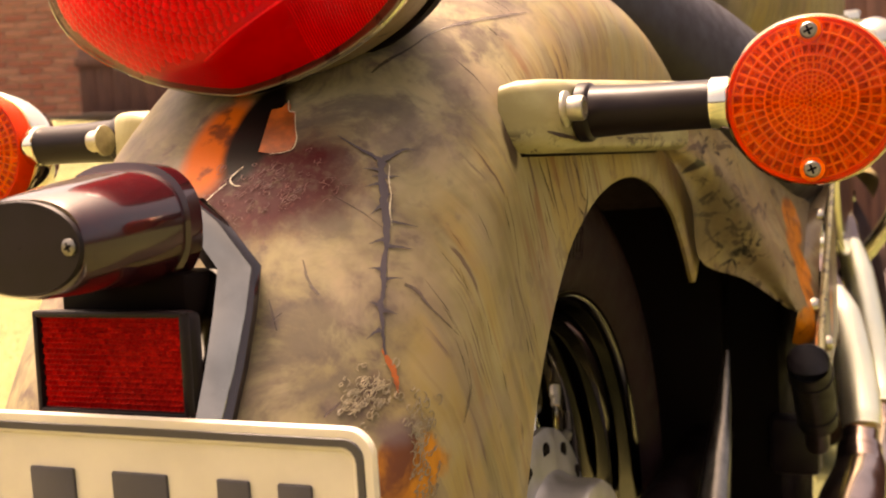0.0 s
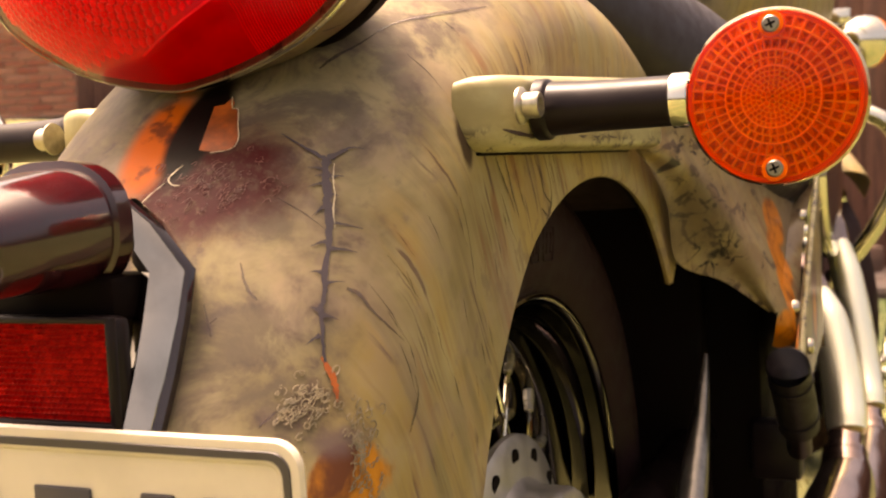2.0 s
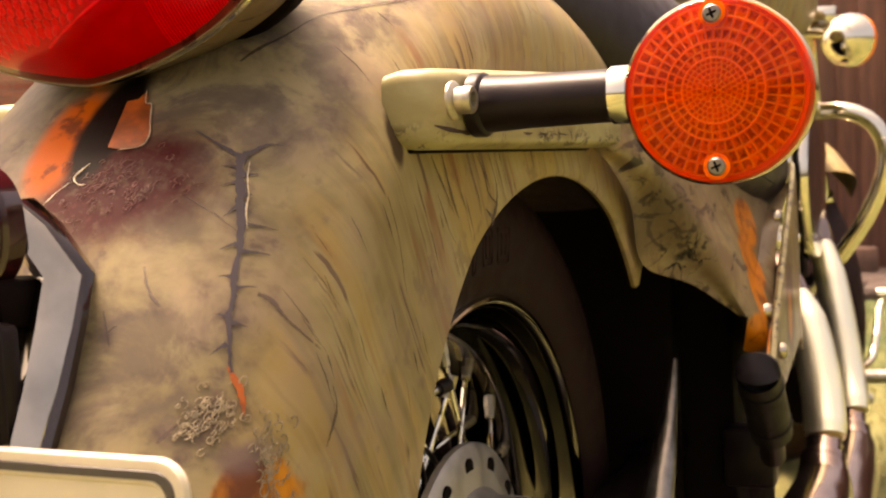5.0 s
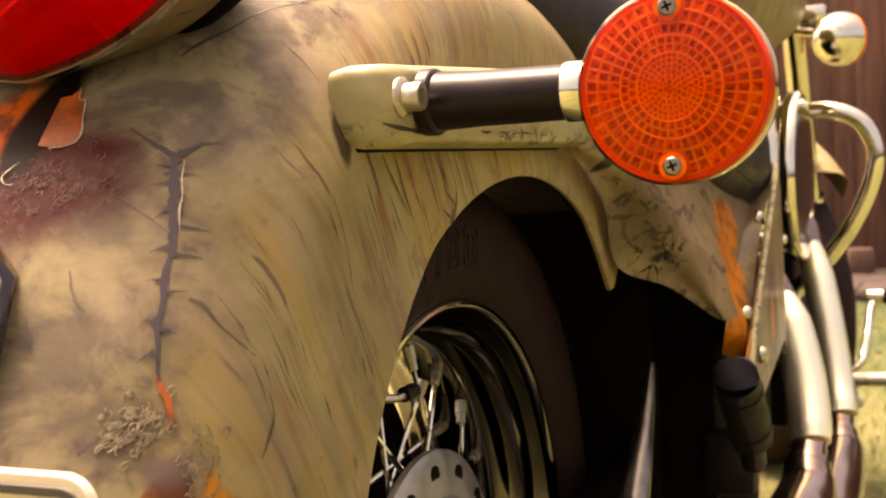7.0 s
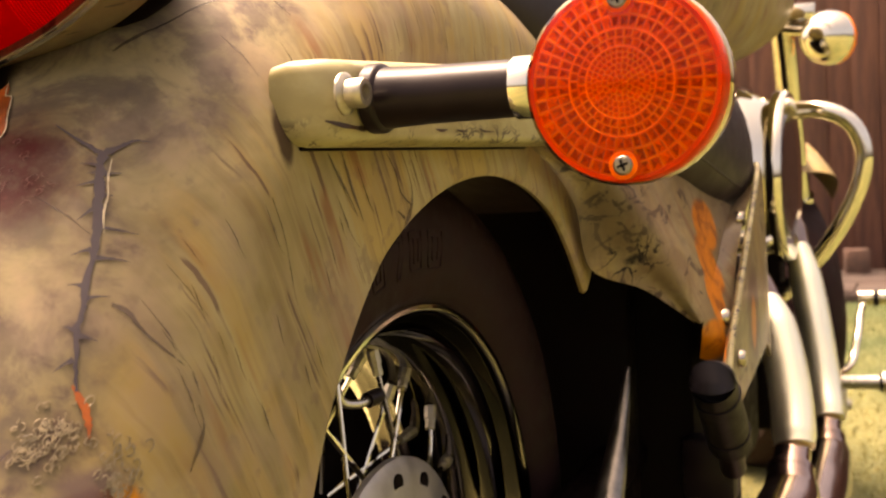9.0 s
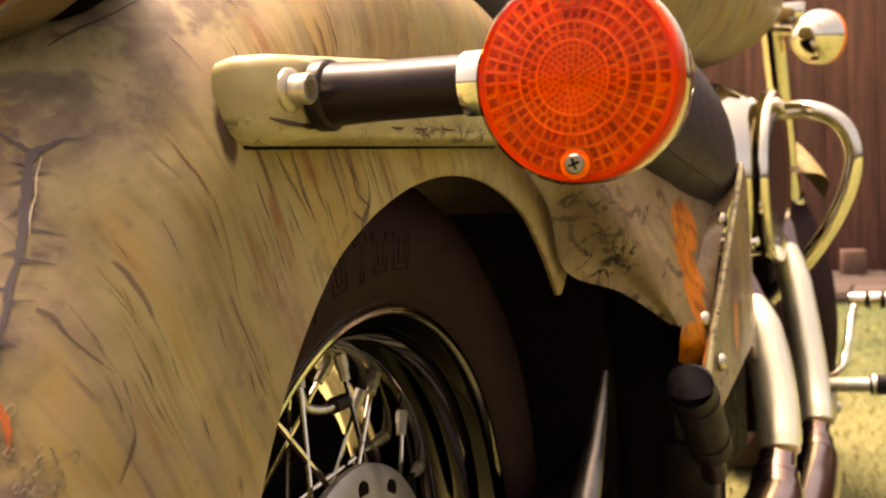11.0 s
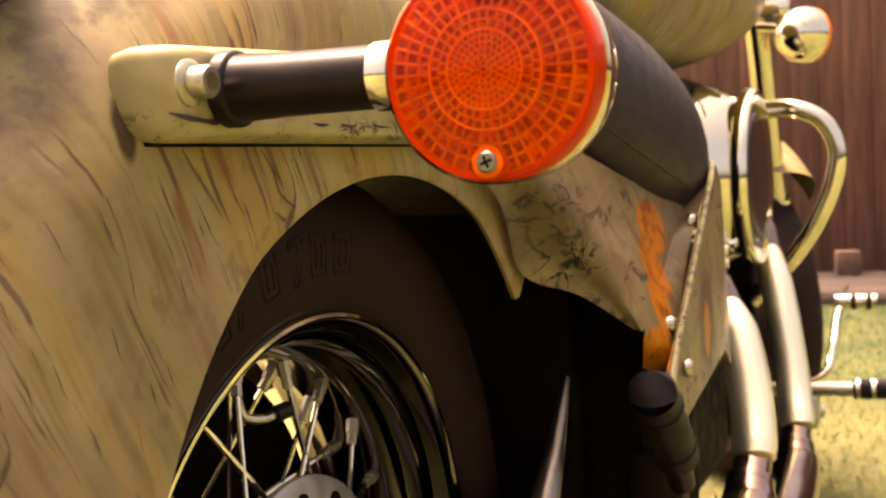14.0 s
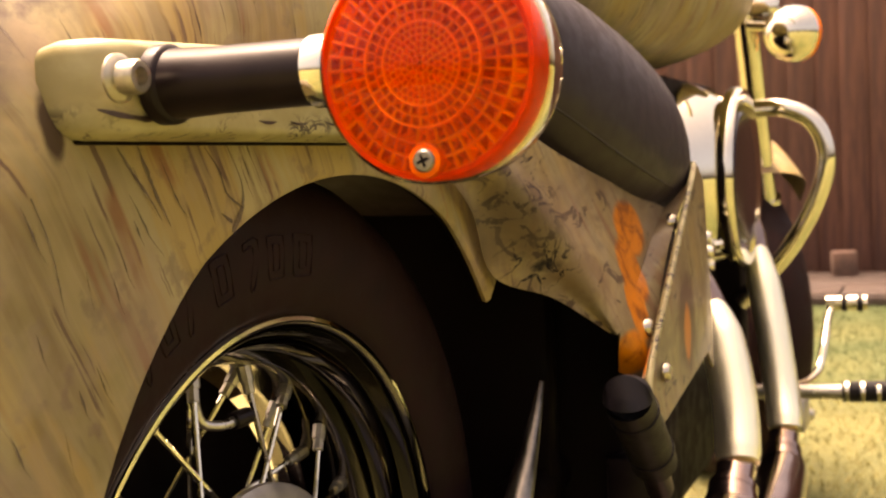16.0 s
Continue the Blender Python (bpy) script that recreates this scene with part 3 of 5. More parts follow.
def artwork():
    back_stroke("painted_crack", [(.0911, .6476, .9), (.0871, .6451, 2.3), (.0849, .6427, 4.2), (.0886, .6322, 3.4), (.0928, .62, 3.6), (.0973, .6043, 2.4), (.0992, .5904, 2.6), (.1009, .5841, 2.0), (.101, .5768, 2.3), (.1038, .5657, 1.8), (.1065, .5552, 1.2)], CRACK, 2, 0.5)
    back_stroke("painted_crack", [(.0852, .6432, 3.2), (.0784, .6472, 1.9), (.0709, .6515, 1.1), (.0613, .6571, .4)], CRACK, 3)
    back_stroke("painted_crack", [(.0847, .6436, 3.2), (.0888, .6466, 1.9), (.0921, .6487, .9), (.097, .6478, .3)], CRACK, 4)
    # side teeth of the long crack
    for i, (x, z, x1, z1) in enumerate(((.0868, .6385, .0785, .6401), (.0880, .6325, .0820, .6310), (.0915, .6225, .0876, .6173), (.0960, .6060, .0909, .6043), (.0985, .5925, .0935, .5934), (.1008, .5765, .0968, .5785), (.1030, .5665, .0988, .5628),
                                        (.0930, .6150, .1068, .6105), (.0975, .6030, .1077, .6002), (.0995, .5880, .1065, .5878), (.1012, .5750, .1075, .5721), (.0890, .6350, .0940, .6352), (.0900, .6270, .0950, .6262), (.0875, .6355, .0830, .6360), (.0925, .6195, .0965, .6190))):
        back_stroke("crack_tooth", [(x, z, 2.8), ((x + x1) / 2, (z + z1) / 2 + 0.0004, 1.0), (x1, z1, 0.2)], CRACK, 10 + i)
    # pale lit edge beside the crack
    back_stroke("crack_highlight", [(.0885, .6415, .3), (.0905, .6340, .7), (.0935, .6262, .5), (.0945, .6205, .8), (.0975, .6120, .3)], CRACK_LIGHT, 31, 0.6, 0.0009)
    back_stroke("painted_crack", [(.0661, .5989, .5), (.0699, .5914, 1.3), (.0736, .5863, 1.5), (.0773, .5829, .5)], STREAK, 5)
    back_stroke("painted_crack", [(.1075, .585, 1.6), (.1121, .5813, 2.2), (.1165, .5744, 1.3), (.1207, .5679, 1.0), (.1253, .5586, .4)], STREAK, 6)
    back_stroke("painted_crack", [(.0563, .5823, .5), (.0601, .575, 1.1), (.0635, .5685, .4)], STREAK, 7)
    back_stroke("painted_crack", [(.0633, .5765, .8), (.0607, .5736, .8)], STREAK, 8)
    back_stroke("painted_crack", [(.0893, .5321, 1.0), (.0922, .5354, 1.5), (.0949, .5383, .5)], STREAK, 9)
    back_stroke("rust_crack", [(.1050, .5575, .8), (.1087, .5508, 3.2), (.1112, .545, 2.8), (.1128, .5384, .8)], RUST, 12)
    flake("orange_flake", [(.0205, .6728), (.0258, .6735), (.0276, .6773), (.0305, .6740), (.0312, .6715), (.0345, .6703), (.0385, .6630), (.0426, .6553), (.0412, .6509), (.0360, .6500), (.0325, .6497), (.0250, .6510)], RUST)
    back_stroke("flake_edge", [(.0275, .6775, .3), (.0310, .6716, .6), (.0347, .6703, .7), (.0386, .6630, .5), (.0427, .6553, .7), (.0412, .6507, .3), (.0317, .6494, .5)], CRACK_LIGHT, 14, 0.5, 0.0011)
    back_stroke("crack_highlight", [(.0205, .6440, .3), (.0160, .6385, .8), (.0195, .6350, .5), (.0240, .6345, .2)], CRACK_LIGHT, 15, 0.6)
    back_stroke("crack_highlight", [(.0150, .6360, .4), (.0100, .6310, .6), (.0060, .6255, .3)], CRACK_LIGHT, 16, 0.6)
    # crack over the crown
    flank_stroke("painted_crack", [(52.5, .463, .9), (53.8, .462, 2.1), (56.2, .459, 1.2), (59.3, .456, 1.3), (62.3, .450, 2.6), (65.0, .444, 2.3), (68.6, .437, .8)], STREAK, 17)
    # cracks that run into the wheel arch
    flank_stroke("painted_crack", [(65.2, .351, .5), (66.1, .336, 1.3), (66.2, .323, 1.4), (67.9, .311, 1.1)], STREAK, 18)
    flank_stroke("painted_crack", [(68.0, .346, .5), (68.7, .324, 1.1), (67.9, .312, 2.6), (66.2, .307, 3.6), (65.4, .304, 4.0)], STREAK, 19)
    flank_stroke("painted_crack", [(64.6, .317, .6), (65.7, .309, 2.2)], STREAK, 20)
    flank_stroke("painted_streak", [(56.6, .381, .7), (56.9, .366, 1.8), (57.3, .352, 1.4), (57.5, .339, .4)], STREAK, 21)
    flank_stroke("painted_streak", [(58.4, .374, 1.0), (58.3, .363, 1.9), (58.1, .35, 1.9), (58.1, .333, .4)], STREAK, 22)
    flank_stroke("painted_streak", [(33.9, .392, .4), (33.2, .386, 1.0), (32.3, .384, 2.3), (31.0, .385, 1.8), (30.1, .386, .5)], STREAK, 23)
    flank_stroke("painted_streak", [(48.8, .397, .6), (48.1, .381, .7), (47.3, .37, .4)], STREAK, 24)
    rng = random.Random(8)
    for i in range(64):
        y, z, steep = rng.uniform(-.25, .06), rng.uniform(.690, .745), rng.uniform(-.05, .15)
        if i >= 22:
            y, z, steep = rng.uniform(-.215, -.08), rng.uniform(.600, .645), rng.uniform(.45, .8)
        if i >= 42:
            y, z, steep = rng.uniform(-.345, -.21), rng.uniform(.52, .63), rng.uniform(.15, .55)
        d, w = rng.uniform(.008, .030), rng.uniform(.3, 1.3)
        line = [(y, z, .2), (y + steep * d * .4, z - d * .45, w), (y + steep * d * .6, z - d * .7, w * .4), (y + steep * d, z - d, .15)]
        polar = [(math.degrees(math.atan2(q - AXLE, -p)), math.hypot(p, q - AXLE), k) for p, q, k in line]
        if min(r for p, r, k in polar) > .306 and max(r for p, r, k in polar) < SHOULDER + CROWN:
            flank_stroke("painted_streak", polar, STREAK, 40 + i, 0.5)
    # blistered paint round the lower rust patch: small raised curls
    shapes, bubbles = [], []
    for i in range(330):
        if i < 90:
            x, z = rng.gauss(.1030, .0045), rng.gauss(.5395, .0062)
        elif i < 210:
            k = rng.random()
            x, z = .1190 + .006 * k + rng.gauss(0, .0015), .535 - .048 * k + rng.gauss(0, .003)
        else:
            x, z = rng.gauss(.036, .017), rng.gauss(.632, .0085)
        if x > .1262 or z > .652:
            continue
        q = on_back(x, z, 0.0006)
        n = out_from(q)
        u = n.orthogonal().normalized()
        v = n.cross(u)
        s, a0, span = rng.uniform(.0011, .0026), rng.uniform(0, 6.3), rng.uniform(2.0, 5.6)
        e = rng.uniform(.3, .8)
        curl = tube([q + u * s * math.cos(a0 + span * k / 6) + v * s * e * math.sin(a0 + span * k / 6) for k in range(7)], 0.00013 if i >= 210 else 0.00024, 5, 2)
        (bubbles if i >= 210 else shapes).append(curl)
    tagged(part("blister", join(*shapes), BLISTER, fender, "pale raised curls of blistered paint"), kind="stuff")
    tagged(part("bubble", join(*bubbles), BUBBLE, fender, "dull pink rims of painted bubbles"), kind="stuff")


artwork()


# ---- fender struts, with the indicator bosses ----
def strut(s):
    """A flat rail along the fender, its back end rounded like half a drum."""
    rows = []
    for x, back, edge in ((0.118, 0.0, 0.002), (0.127, 0.0, 0.0), (0.134, 0.0008, 0.0), (0.1405, 0.0030, 0.0), (0.1462, 0.0070, 0.0005), (0.1505, 0.0125, 0.0016), (0.1530, 0.0185, 0.0032), (0.1537, 0.024, 0.0052)):
        y0, y1, z0, z1 = -0.2440 + back, 0.072, 0.6435 + edge, 0.6835 - edge
        ring = []
        for cy, cz, r, a0 in ((y0, z0, 0.012, 180), (y1, z0, 0.003, 270), (y1, z1 + 0.0135, 0.003, 0), (y0, z1, 0.007, 90)):
            oy, oz = (1 if cy == y0 else -1), (1 if cz == z0 else -1)
            for k in range(6):
                t = radians(a0 + 18 * k)
                ring.append(Vector((s * x, cy + oy * r + r * math.cos(t), cz + oz * r + r * math.sin(t))))
        rows.append(ring)
    ob = part("fender_strut", grid(rows, True, True), PAINT_STRUT, bike, "painted strut with a rounded rear boss")
    # thin black strip drawn in place of the shadow line round the strut
    part("shadow_gap", rbox(0.004, 0.310, 0.0400, 0.0018, (s * 0.1268, -0.0800, 0.6620)), DEEP_BLACK, ob, "black strip added as the shadow line behind the strut")
    face = [(back - 0.244, x) for x, back in ((0.127, 0.0), (0.134, 0.0008), (0.1405, 0.0030), (0.1462, 0.0070), (0.1505, 0.0125), (0.1530, 0.0185), (0.1537, 0.024), (0.1537, 0.4))]
    proud = lambda y: 0.0006 + [x0 + (x1 - x0) * (y - y0) / (y1 - y0) for (y0, x0), (y1, x1) in zip(face, face[1:]) if y0 <= y <= y1][0]
    for pts in (((-.2400, .6550, .8), (-.2350, .6528, 2.4), (-.2290, .6515, 1.8), (-.2220, .6510, 2.6), (-.2150, .6522, 1.6), (-.2100, .6555, 1.2), (-.2065, .6600, .4)), ((-.2135, .6530, 1.2), (-.2080, .6530, .3)),
                ((-.140, .6520, .4), (-.132, .6512, 1.6), (-.124, .6518, .4)), ((-.112, .6522, .3), (-.106, .6512, 1.3), (-.095, .6514, .4)), ((-.078, .6530, .3), (-.070, .6515, 1.2), (-.055, .6512, .3))):
        line, ws = smooth_line([(s * (proud(y) + (0.0016 if y < -0.222 else 0.0)), y, z) for y, z, w in pts], 6), smooth_line([(w / 2000, 0, 0) for y, z, w in pts], 6)
        part("painted_vein", grid([[q + Vector((0, 0, w.x)), q - Vector((0, 0, w.x))] for q, w in zip(line, ws)]), CHAR, ob)
    m = Matrix.Translation((s * 0.1535, -0.2380, 0.6665)) @ (TO_X if s > 0 else TO_X.inverted())
    part("flange", lathe([(0.0098, 0), (0.0098, 0.0012), (0.0086, 0.0024), (0.0066, 0.0032)], 28, m), BOLT, ob, "steel bolt flange")
    part("socket_bolt", lathe([(0.0067, 0.003), (0.0069, 0.0098), (0.0062, 0.0112), (0.0038, 0.0112), (0.0036, 0.0065), (0.0001, 0.0065)], 24, m), BOLT, ob, "bright socket-head bolt")
    return ob


strut(1)
strut(-1)


# ---- indicators ----
def facet_disc(r0, r1, rings, cells, dome, lift, m, bulge=0.0007, stagger=0.5, hole=False, core=False):
    """Concentric rings of small cells on a dome: their frames, their sunk cores, or both."""
    shapes_v, shapes_f = [], []
    for i in range(rings):
        a0, a1 = r0 + (r1 - r0) * i / rings, r0 + (r1 - r0) * (i + 1) / rings
        n = cells if not stagger else max(6, int(cells * (a0 + a1) / 2 / r1))
        for k in range(n):
            t0, t1 = 2 * math.pi * (k + stagger * (i % 2)) / n, 2 * math.pi * (k + 1 + stagger * (i % 2)) / n
            b = len(shapes_v)
            for r, t in ((a0, t0), (a1, t0), (a1, t1), (a0, t1)):
                shapes_v.append(m @ Vector((r * math.cos(t), r * math.sin(t), lift + dome(r))))
            for fr, ft in ((0.13, 0.15), (0.87, 0.15), (0.87, 0.85), (0.13, 0.85)):
                r, t = a0 + (a1 - a0) * fr, t0 + (t1 - t0) * ft
                shapes_v.append(m @ Vector((r * math.cos(t), r * math.sin(t), lift + dome(r) + bulge)))
            r, t = (a0 + a1) / 2, (t0 + t1) / 2
            shapes_v.append(m @ Vector((r * math.cos(t), r * math.sin(t), lift + dome(r) + bulge * 2.2)))
            if not core:
                shapes_f += [(b, b + 1, b + 5, b + 4), (b + 1, b + 2, b + 6, b + 5), (b + 2, b + 3, b + 7, b + 6), (b + 3, b, b + 4, b + 7)]
            if not hole:
                shapes_f += [(b + 4 + j, b + 4 + (j + 1) % 4, b + 8) for j in range(4)]
    used = sorted({i for f in shapes_f for i in f})
    place = {i: k for k, i in enumerate(used)}
    return [shapes_v[i] for i in used], [tuple(place[i] for i in f) for f in shapes_f]


def indicator(s, centre, stalk=True, name="indicator", r=0.0425, back=TO_BACK):
    ind = holder(name, bike, "round orange turn indicator in a chrome bowl on a black rubber stalk")
    m = Matrix.Translation(centre) @ back
    dome = lambda q: 0.0045 * (1 - (q / r) ** 2)
    part("housing", lathe([(0.008, -0.042), (r * 0.55, -0.040), (r * 0.85, -0.030), (r * 0.99, -0.014), (r * 1.015, -0.003), (r * 1.015, 0.0), (r * 0.99, 0.0015)], 48, m), CHROME, ind, "polished chrome bowl")
    deep = 0.0075
    outer = (0.0225, r * 0.925, 3, 44, dome, 0.0072 + deep, m, -0.0017, 0.0)
    middle = (0.0150, 0.0225, 2, 40, dome, 0.0072 + deep, m, -0.0010, 0.5)
    inner = (0.0008, 0.0150, 6, 40, dome, 0.0072 + deep, m, -0.0006, 0.5)
    part("lens", join(*[facet_disc(*q, hole=True) for q in (outer, middle, inner)]), ORANGE, ind, "orange faceted plastic lens")
    part("lens_cells", join(*[facet_disc(*q, core=True) for q in (outer, middle)]), ORANGE_DEEP, ind, "deep orange cells of the lens")
    part("lens_core", facet_disc(*inner, core=True), ORANGE_MID, ind, "fine beaded middle of the lens")
    part("lens_rim", lathe([(r * 0.985, -0.001), (r * 0.990, 0.005 + deep), (r * 0.97, 0.0082 + deep), (r * 0.925, 0.0078 + deep)], 64, m, False), ORANGE_RIM, ind, "dark orange rim of the lens")
    for q in (0.0225, 0.0150):
        part("groove", lathe([(q - 0.0006, dome(q) + 0.0066 + deep), (q - 0.0003, dome(q) + 0.0078 + deep), (q + 0.0003, dome(q) + 0.0078 + deep), (q + 0.0006, dome(q) + 0.0066 + deep)], 64, m, False), ORANGE, ind)
    cover = part("cover", lathe([(r * 1.012, 0.0005), (r * 1.012, 0.0065 + deep), (r * 0.985, 0.0092 + deep), (r * 0.93, 0.0104 + deep), (r * 0.8, 0.0118 + deep), (r * 0.5, 0.0137 + deep), (r * 0.2, 0.0145 + deep), (0.0002, 0.0147 + deep)], 64, m, False), CLEAR_ORANGE, ind, "smooth clear orange cover")
    cover.visible_shadow = False
    for k in (1, -1):
        at = m @ Vector((0.0, k * r * 0.81, 0.0115 + deep))
        part("screw_boss", lathe([(0.0066, -0.006), (0.0062, 0.0005), (0.0048, 0.0007)], 20, Matrix.Translation(at) @ back), ORANGE_MID, ind)
        h = part("screw", lathe([(0.0043, -0.002), (0.0042, 0.0012), (0.0034, 0.002), (0.0001, 0.0021)], 20, Matrix.Translation(at) @ back), SCREW, ind, "small cross-head screw")
        for turn in (20, 110):
            part("slot", moved(rbox(0.0048, 0.0011, 0.0006, 0.0001, (0, 0, 0.0021), 1), Matrix.Translation(at) @ back @ Matrix.Rotation(radians(turn), 4, 'Z')), DEEP_BLACK, ind)
    if stalk:
        x0, y0, z0 = s * 0.1535, centre[1] - 0.002, centre[2] + 0.002
        m2 = Matrix.Translation((x0, y0, z0)) @ (TO_X if s > 0 else TO_X.inverted())
        part("stalk", lathe([(0.0150, 0.0), (0.0164, 0.0012), (0.0165, 0.0065), (0.0160, 0.0078), (0.0144, 0.0088), (0.0134, 0.03), (0.0129, 0.074)], 36, m2, True, 1.0), BLACK_PLASTIC, ind, "black rubber stalk")
        part("ring", lathe([(0.0132, 0.0730), (0.0140, 0.0737), (0.0140, 0.0815), (0.0132, 0.0830)], 36, m2, True, 1.0), CHROME, ind, "chrome ring")
    return ind


indicator(1, (0.2785, -0.2100, 0.6630))
indicator(-1, (-0.2785, -0.2100, 0.6650))


# ---- tail light ----
def tail_light():
    light = holder("tail_light", bike, "large red faceted tail light on a painted base")
    m = Matrix.Translation((-0.002, -0.322, 0.748)) @ Matrix.Rotation(radians(6), 4, 'X') @ TO_BACK
    w, h = 0.114, 0.061
    r, sx = h, w / h
    dome = lambda q: 0.034 * (1 - (q / r) ** 2.6)

    def keel(shape):
        """Draws the lower edge down to a blunt point."""
        out = []
        for q in map(Vector, shape[0]):
            k = max(0.0, 1 - abs(q.x) / 0.085) ** 1.3 * max(0.0, (0.748 - q.z) / h)
            out.append(Vector((q.x, q.y, q.z - 0.006 * k)))
        return out, shape[1]
    part("base", keel(lathe([(r * 0.70, -0.060), (r * 0.92, -0.052), (r * 0.965, -0.038), (r * 0.995, -0.014), (r * 1.012, 0.0), (r * 1.0, 0.002)], 72, m, True, sx)), PAINT_COVER, light, "painted tail light base")
    part("trim_ring", keel(lathe([(r * 1.0, -0.003), (r * 1.018, -0.002), (r * 1.018, 0.0), (r * 0.995, 0.002)], 72, m, False, sx)), CHROME, light, "thin chrome ring")
    part("gasket", keel(lathe([(r * 0.62, -0.095), (r * 0.88, -0.076), (r * 0.955, -0.060), (r * 0.96, -0.050), (r * 0.90, -0.044)], 72, m, True, sx)), DEEP_BLACK, light, "black rubber gasket")
    def fold(x):
        """Height of the crease that parts the front of the lens from its lower facets."""
        return h * (-0.71 + (0.77 * x if x > 0 else 0.35 * x) / w)

    def skin(x, y, lift):
        q = min(1.0, math.hypot(x / sx, y) / r)
        return m @ Vector((x, y, dome(r * q) + lift + 0.0045 * math.exp(-((y - fold(x)) / 0.005) ** 2) * (1 - q ** 6)))

    def shell(lift):
        return keel(grid([[skin(sx * r * q * math.cos(a), r * q * math.sin(a), lift) for a in (2 * math.pi * k / 120 for k in range(120))] for q in (1.0, 0.985, 0.96, 0.93, 0.9, 0.86, 0.82, 0.78, 0.74, 0.7, 0.65, 0.6, 0.55, 0.45, 0.35, 0.2, 0.01)], True))
    part("lens_body", shell(-0.003), RED_RIBS, light, "deep red inner skin of the lens")
    v, f = [], []

    def bead(x, y, size, tall):
        b = len(v)
        for q, up in ((1.0, 0.0), (0.7, 0.7), (0.01, 1.0)):
            v.extend(skin(x + size * q * math.cos(a), y + size * q * math.sin(a), -0.003 + tall * up) for a in (math.pi * k / 4 for k in range(8)))
        f.extend((b + 8 * i + k, b + 8 * i + (k + 1) % 8, b + 8 * i + 8 + (k + 1) % 8, b + 8 * i + 8 + k) for i in range(2) for k in range(8))
    for i in range(1, 24):
        turn = 2 * int(round(math.pi * i * 0.0036 * 1.35 / 0.0046))
        for k in range(turn):
            a = 2 * math.pi * (k + 0.5 * (i % 2)) / turn
            x, y = 0.0036 * i * 1.7 * math.cos(a) * 0.92, 0.0036 * i * math.sin(a) + 0.006
            if y > fold(x) + 0.004 and math.hypot(x / sx, y) < 0.93 * r:
                bead(x, y, 0.0022 if i < 12 else 0.0029, 0.0015 if i < 12 else 0.0022)
    part("lens", keel((v, f)), RED, light, "beaded red prisms in rings")
    ribs = []
    for k in range(34):
        for x in (0.052 + 0.0014 * k,):
            if fold(x) - 0.003 > -h * math.sqrt(max(0.0, 1 - (x / w) ** 2)) + 0.004:
                low = -h * math.sqrt(max(0.0, 1 - (x / w) ** 2)) + 0.003
                ribs.append(tube([skin(x, low + (fold(x) - 0.003 - low) * j / 4, -0.0028) for j in range(5)], 0.0003, 5, 0))
    part("lens_ribs", keel(join(*ribs)), RED, light, "fine red ribs on the lower facets")
    # thin bright tube laid along the fold as its painted highlight
    part("crease", keel(tube([skin(w * 0.8 * k / 12, fold(w * 0.8 * k / 12), 0.0) for k in range(13)], 0.0007, 6, 2)), RED, light, "bright red line drawn as the highlight on the lens crease")
    cover = part("cover", shell(0.001), CLEAR_RED, light, "smooth red outer cover")
    cover.visible_shadow = False


tail_light()


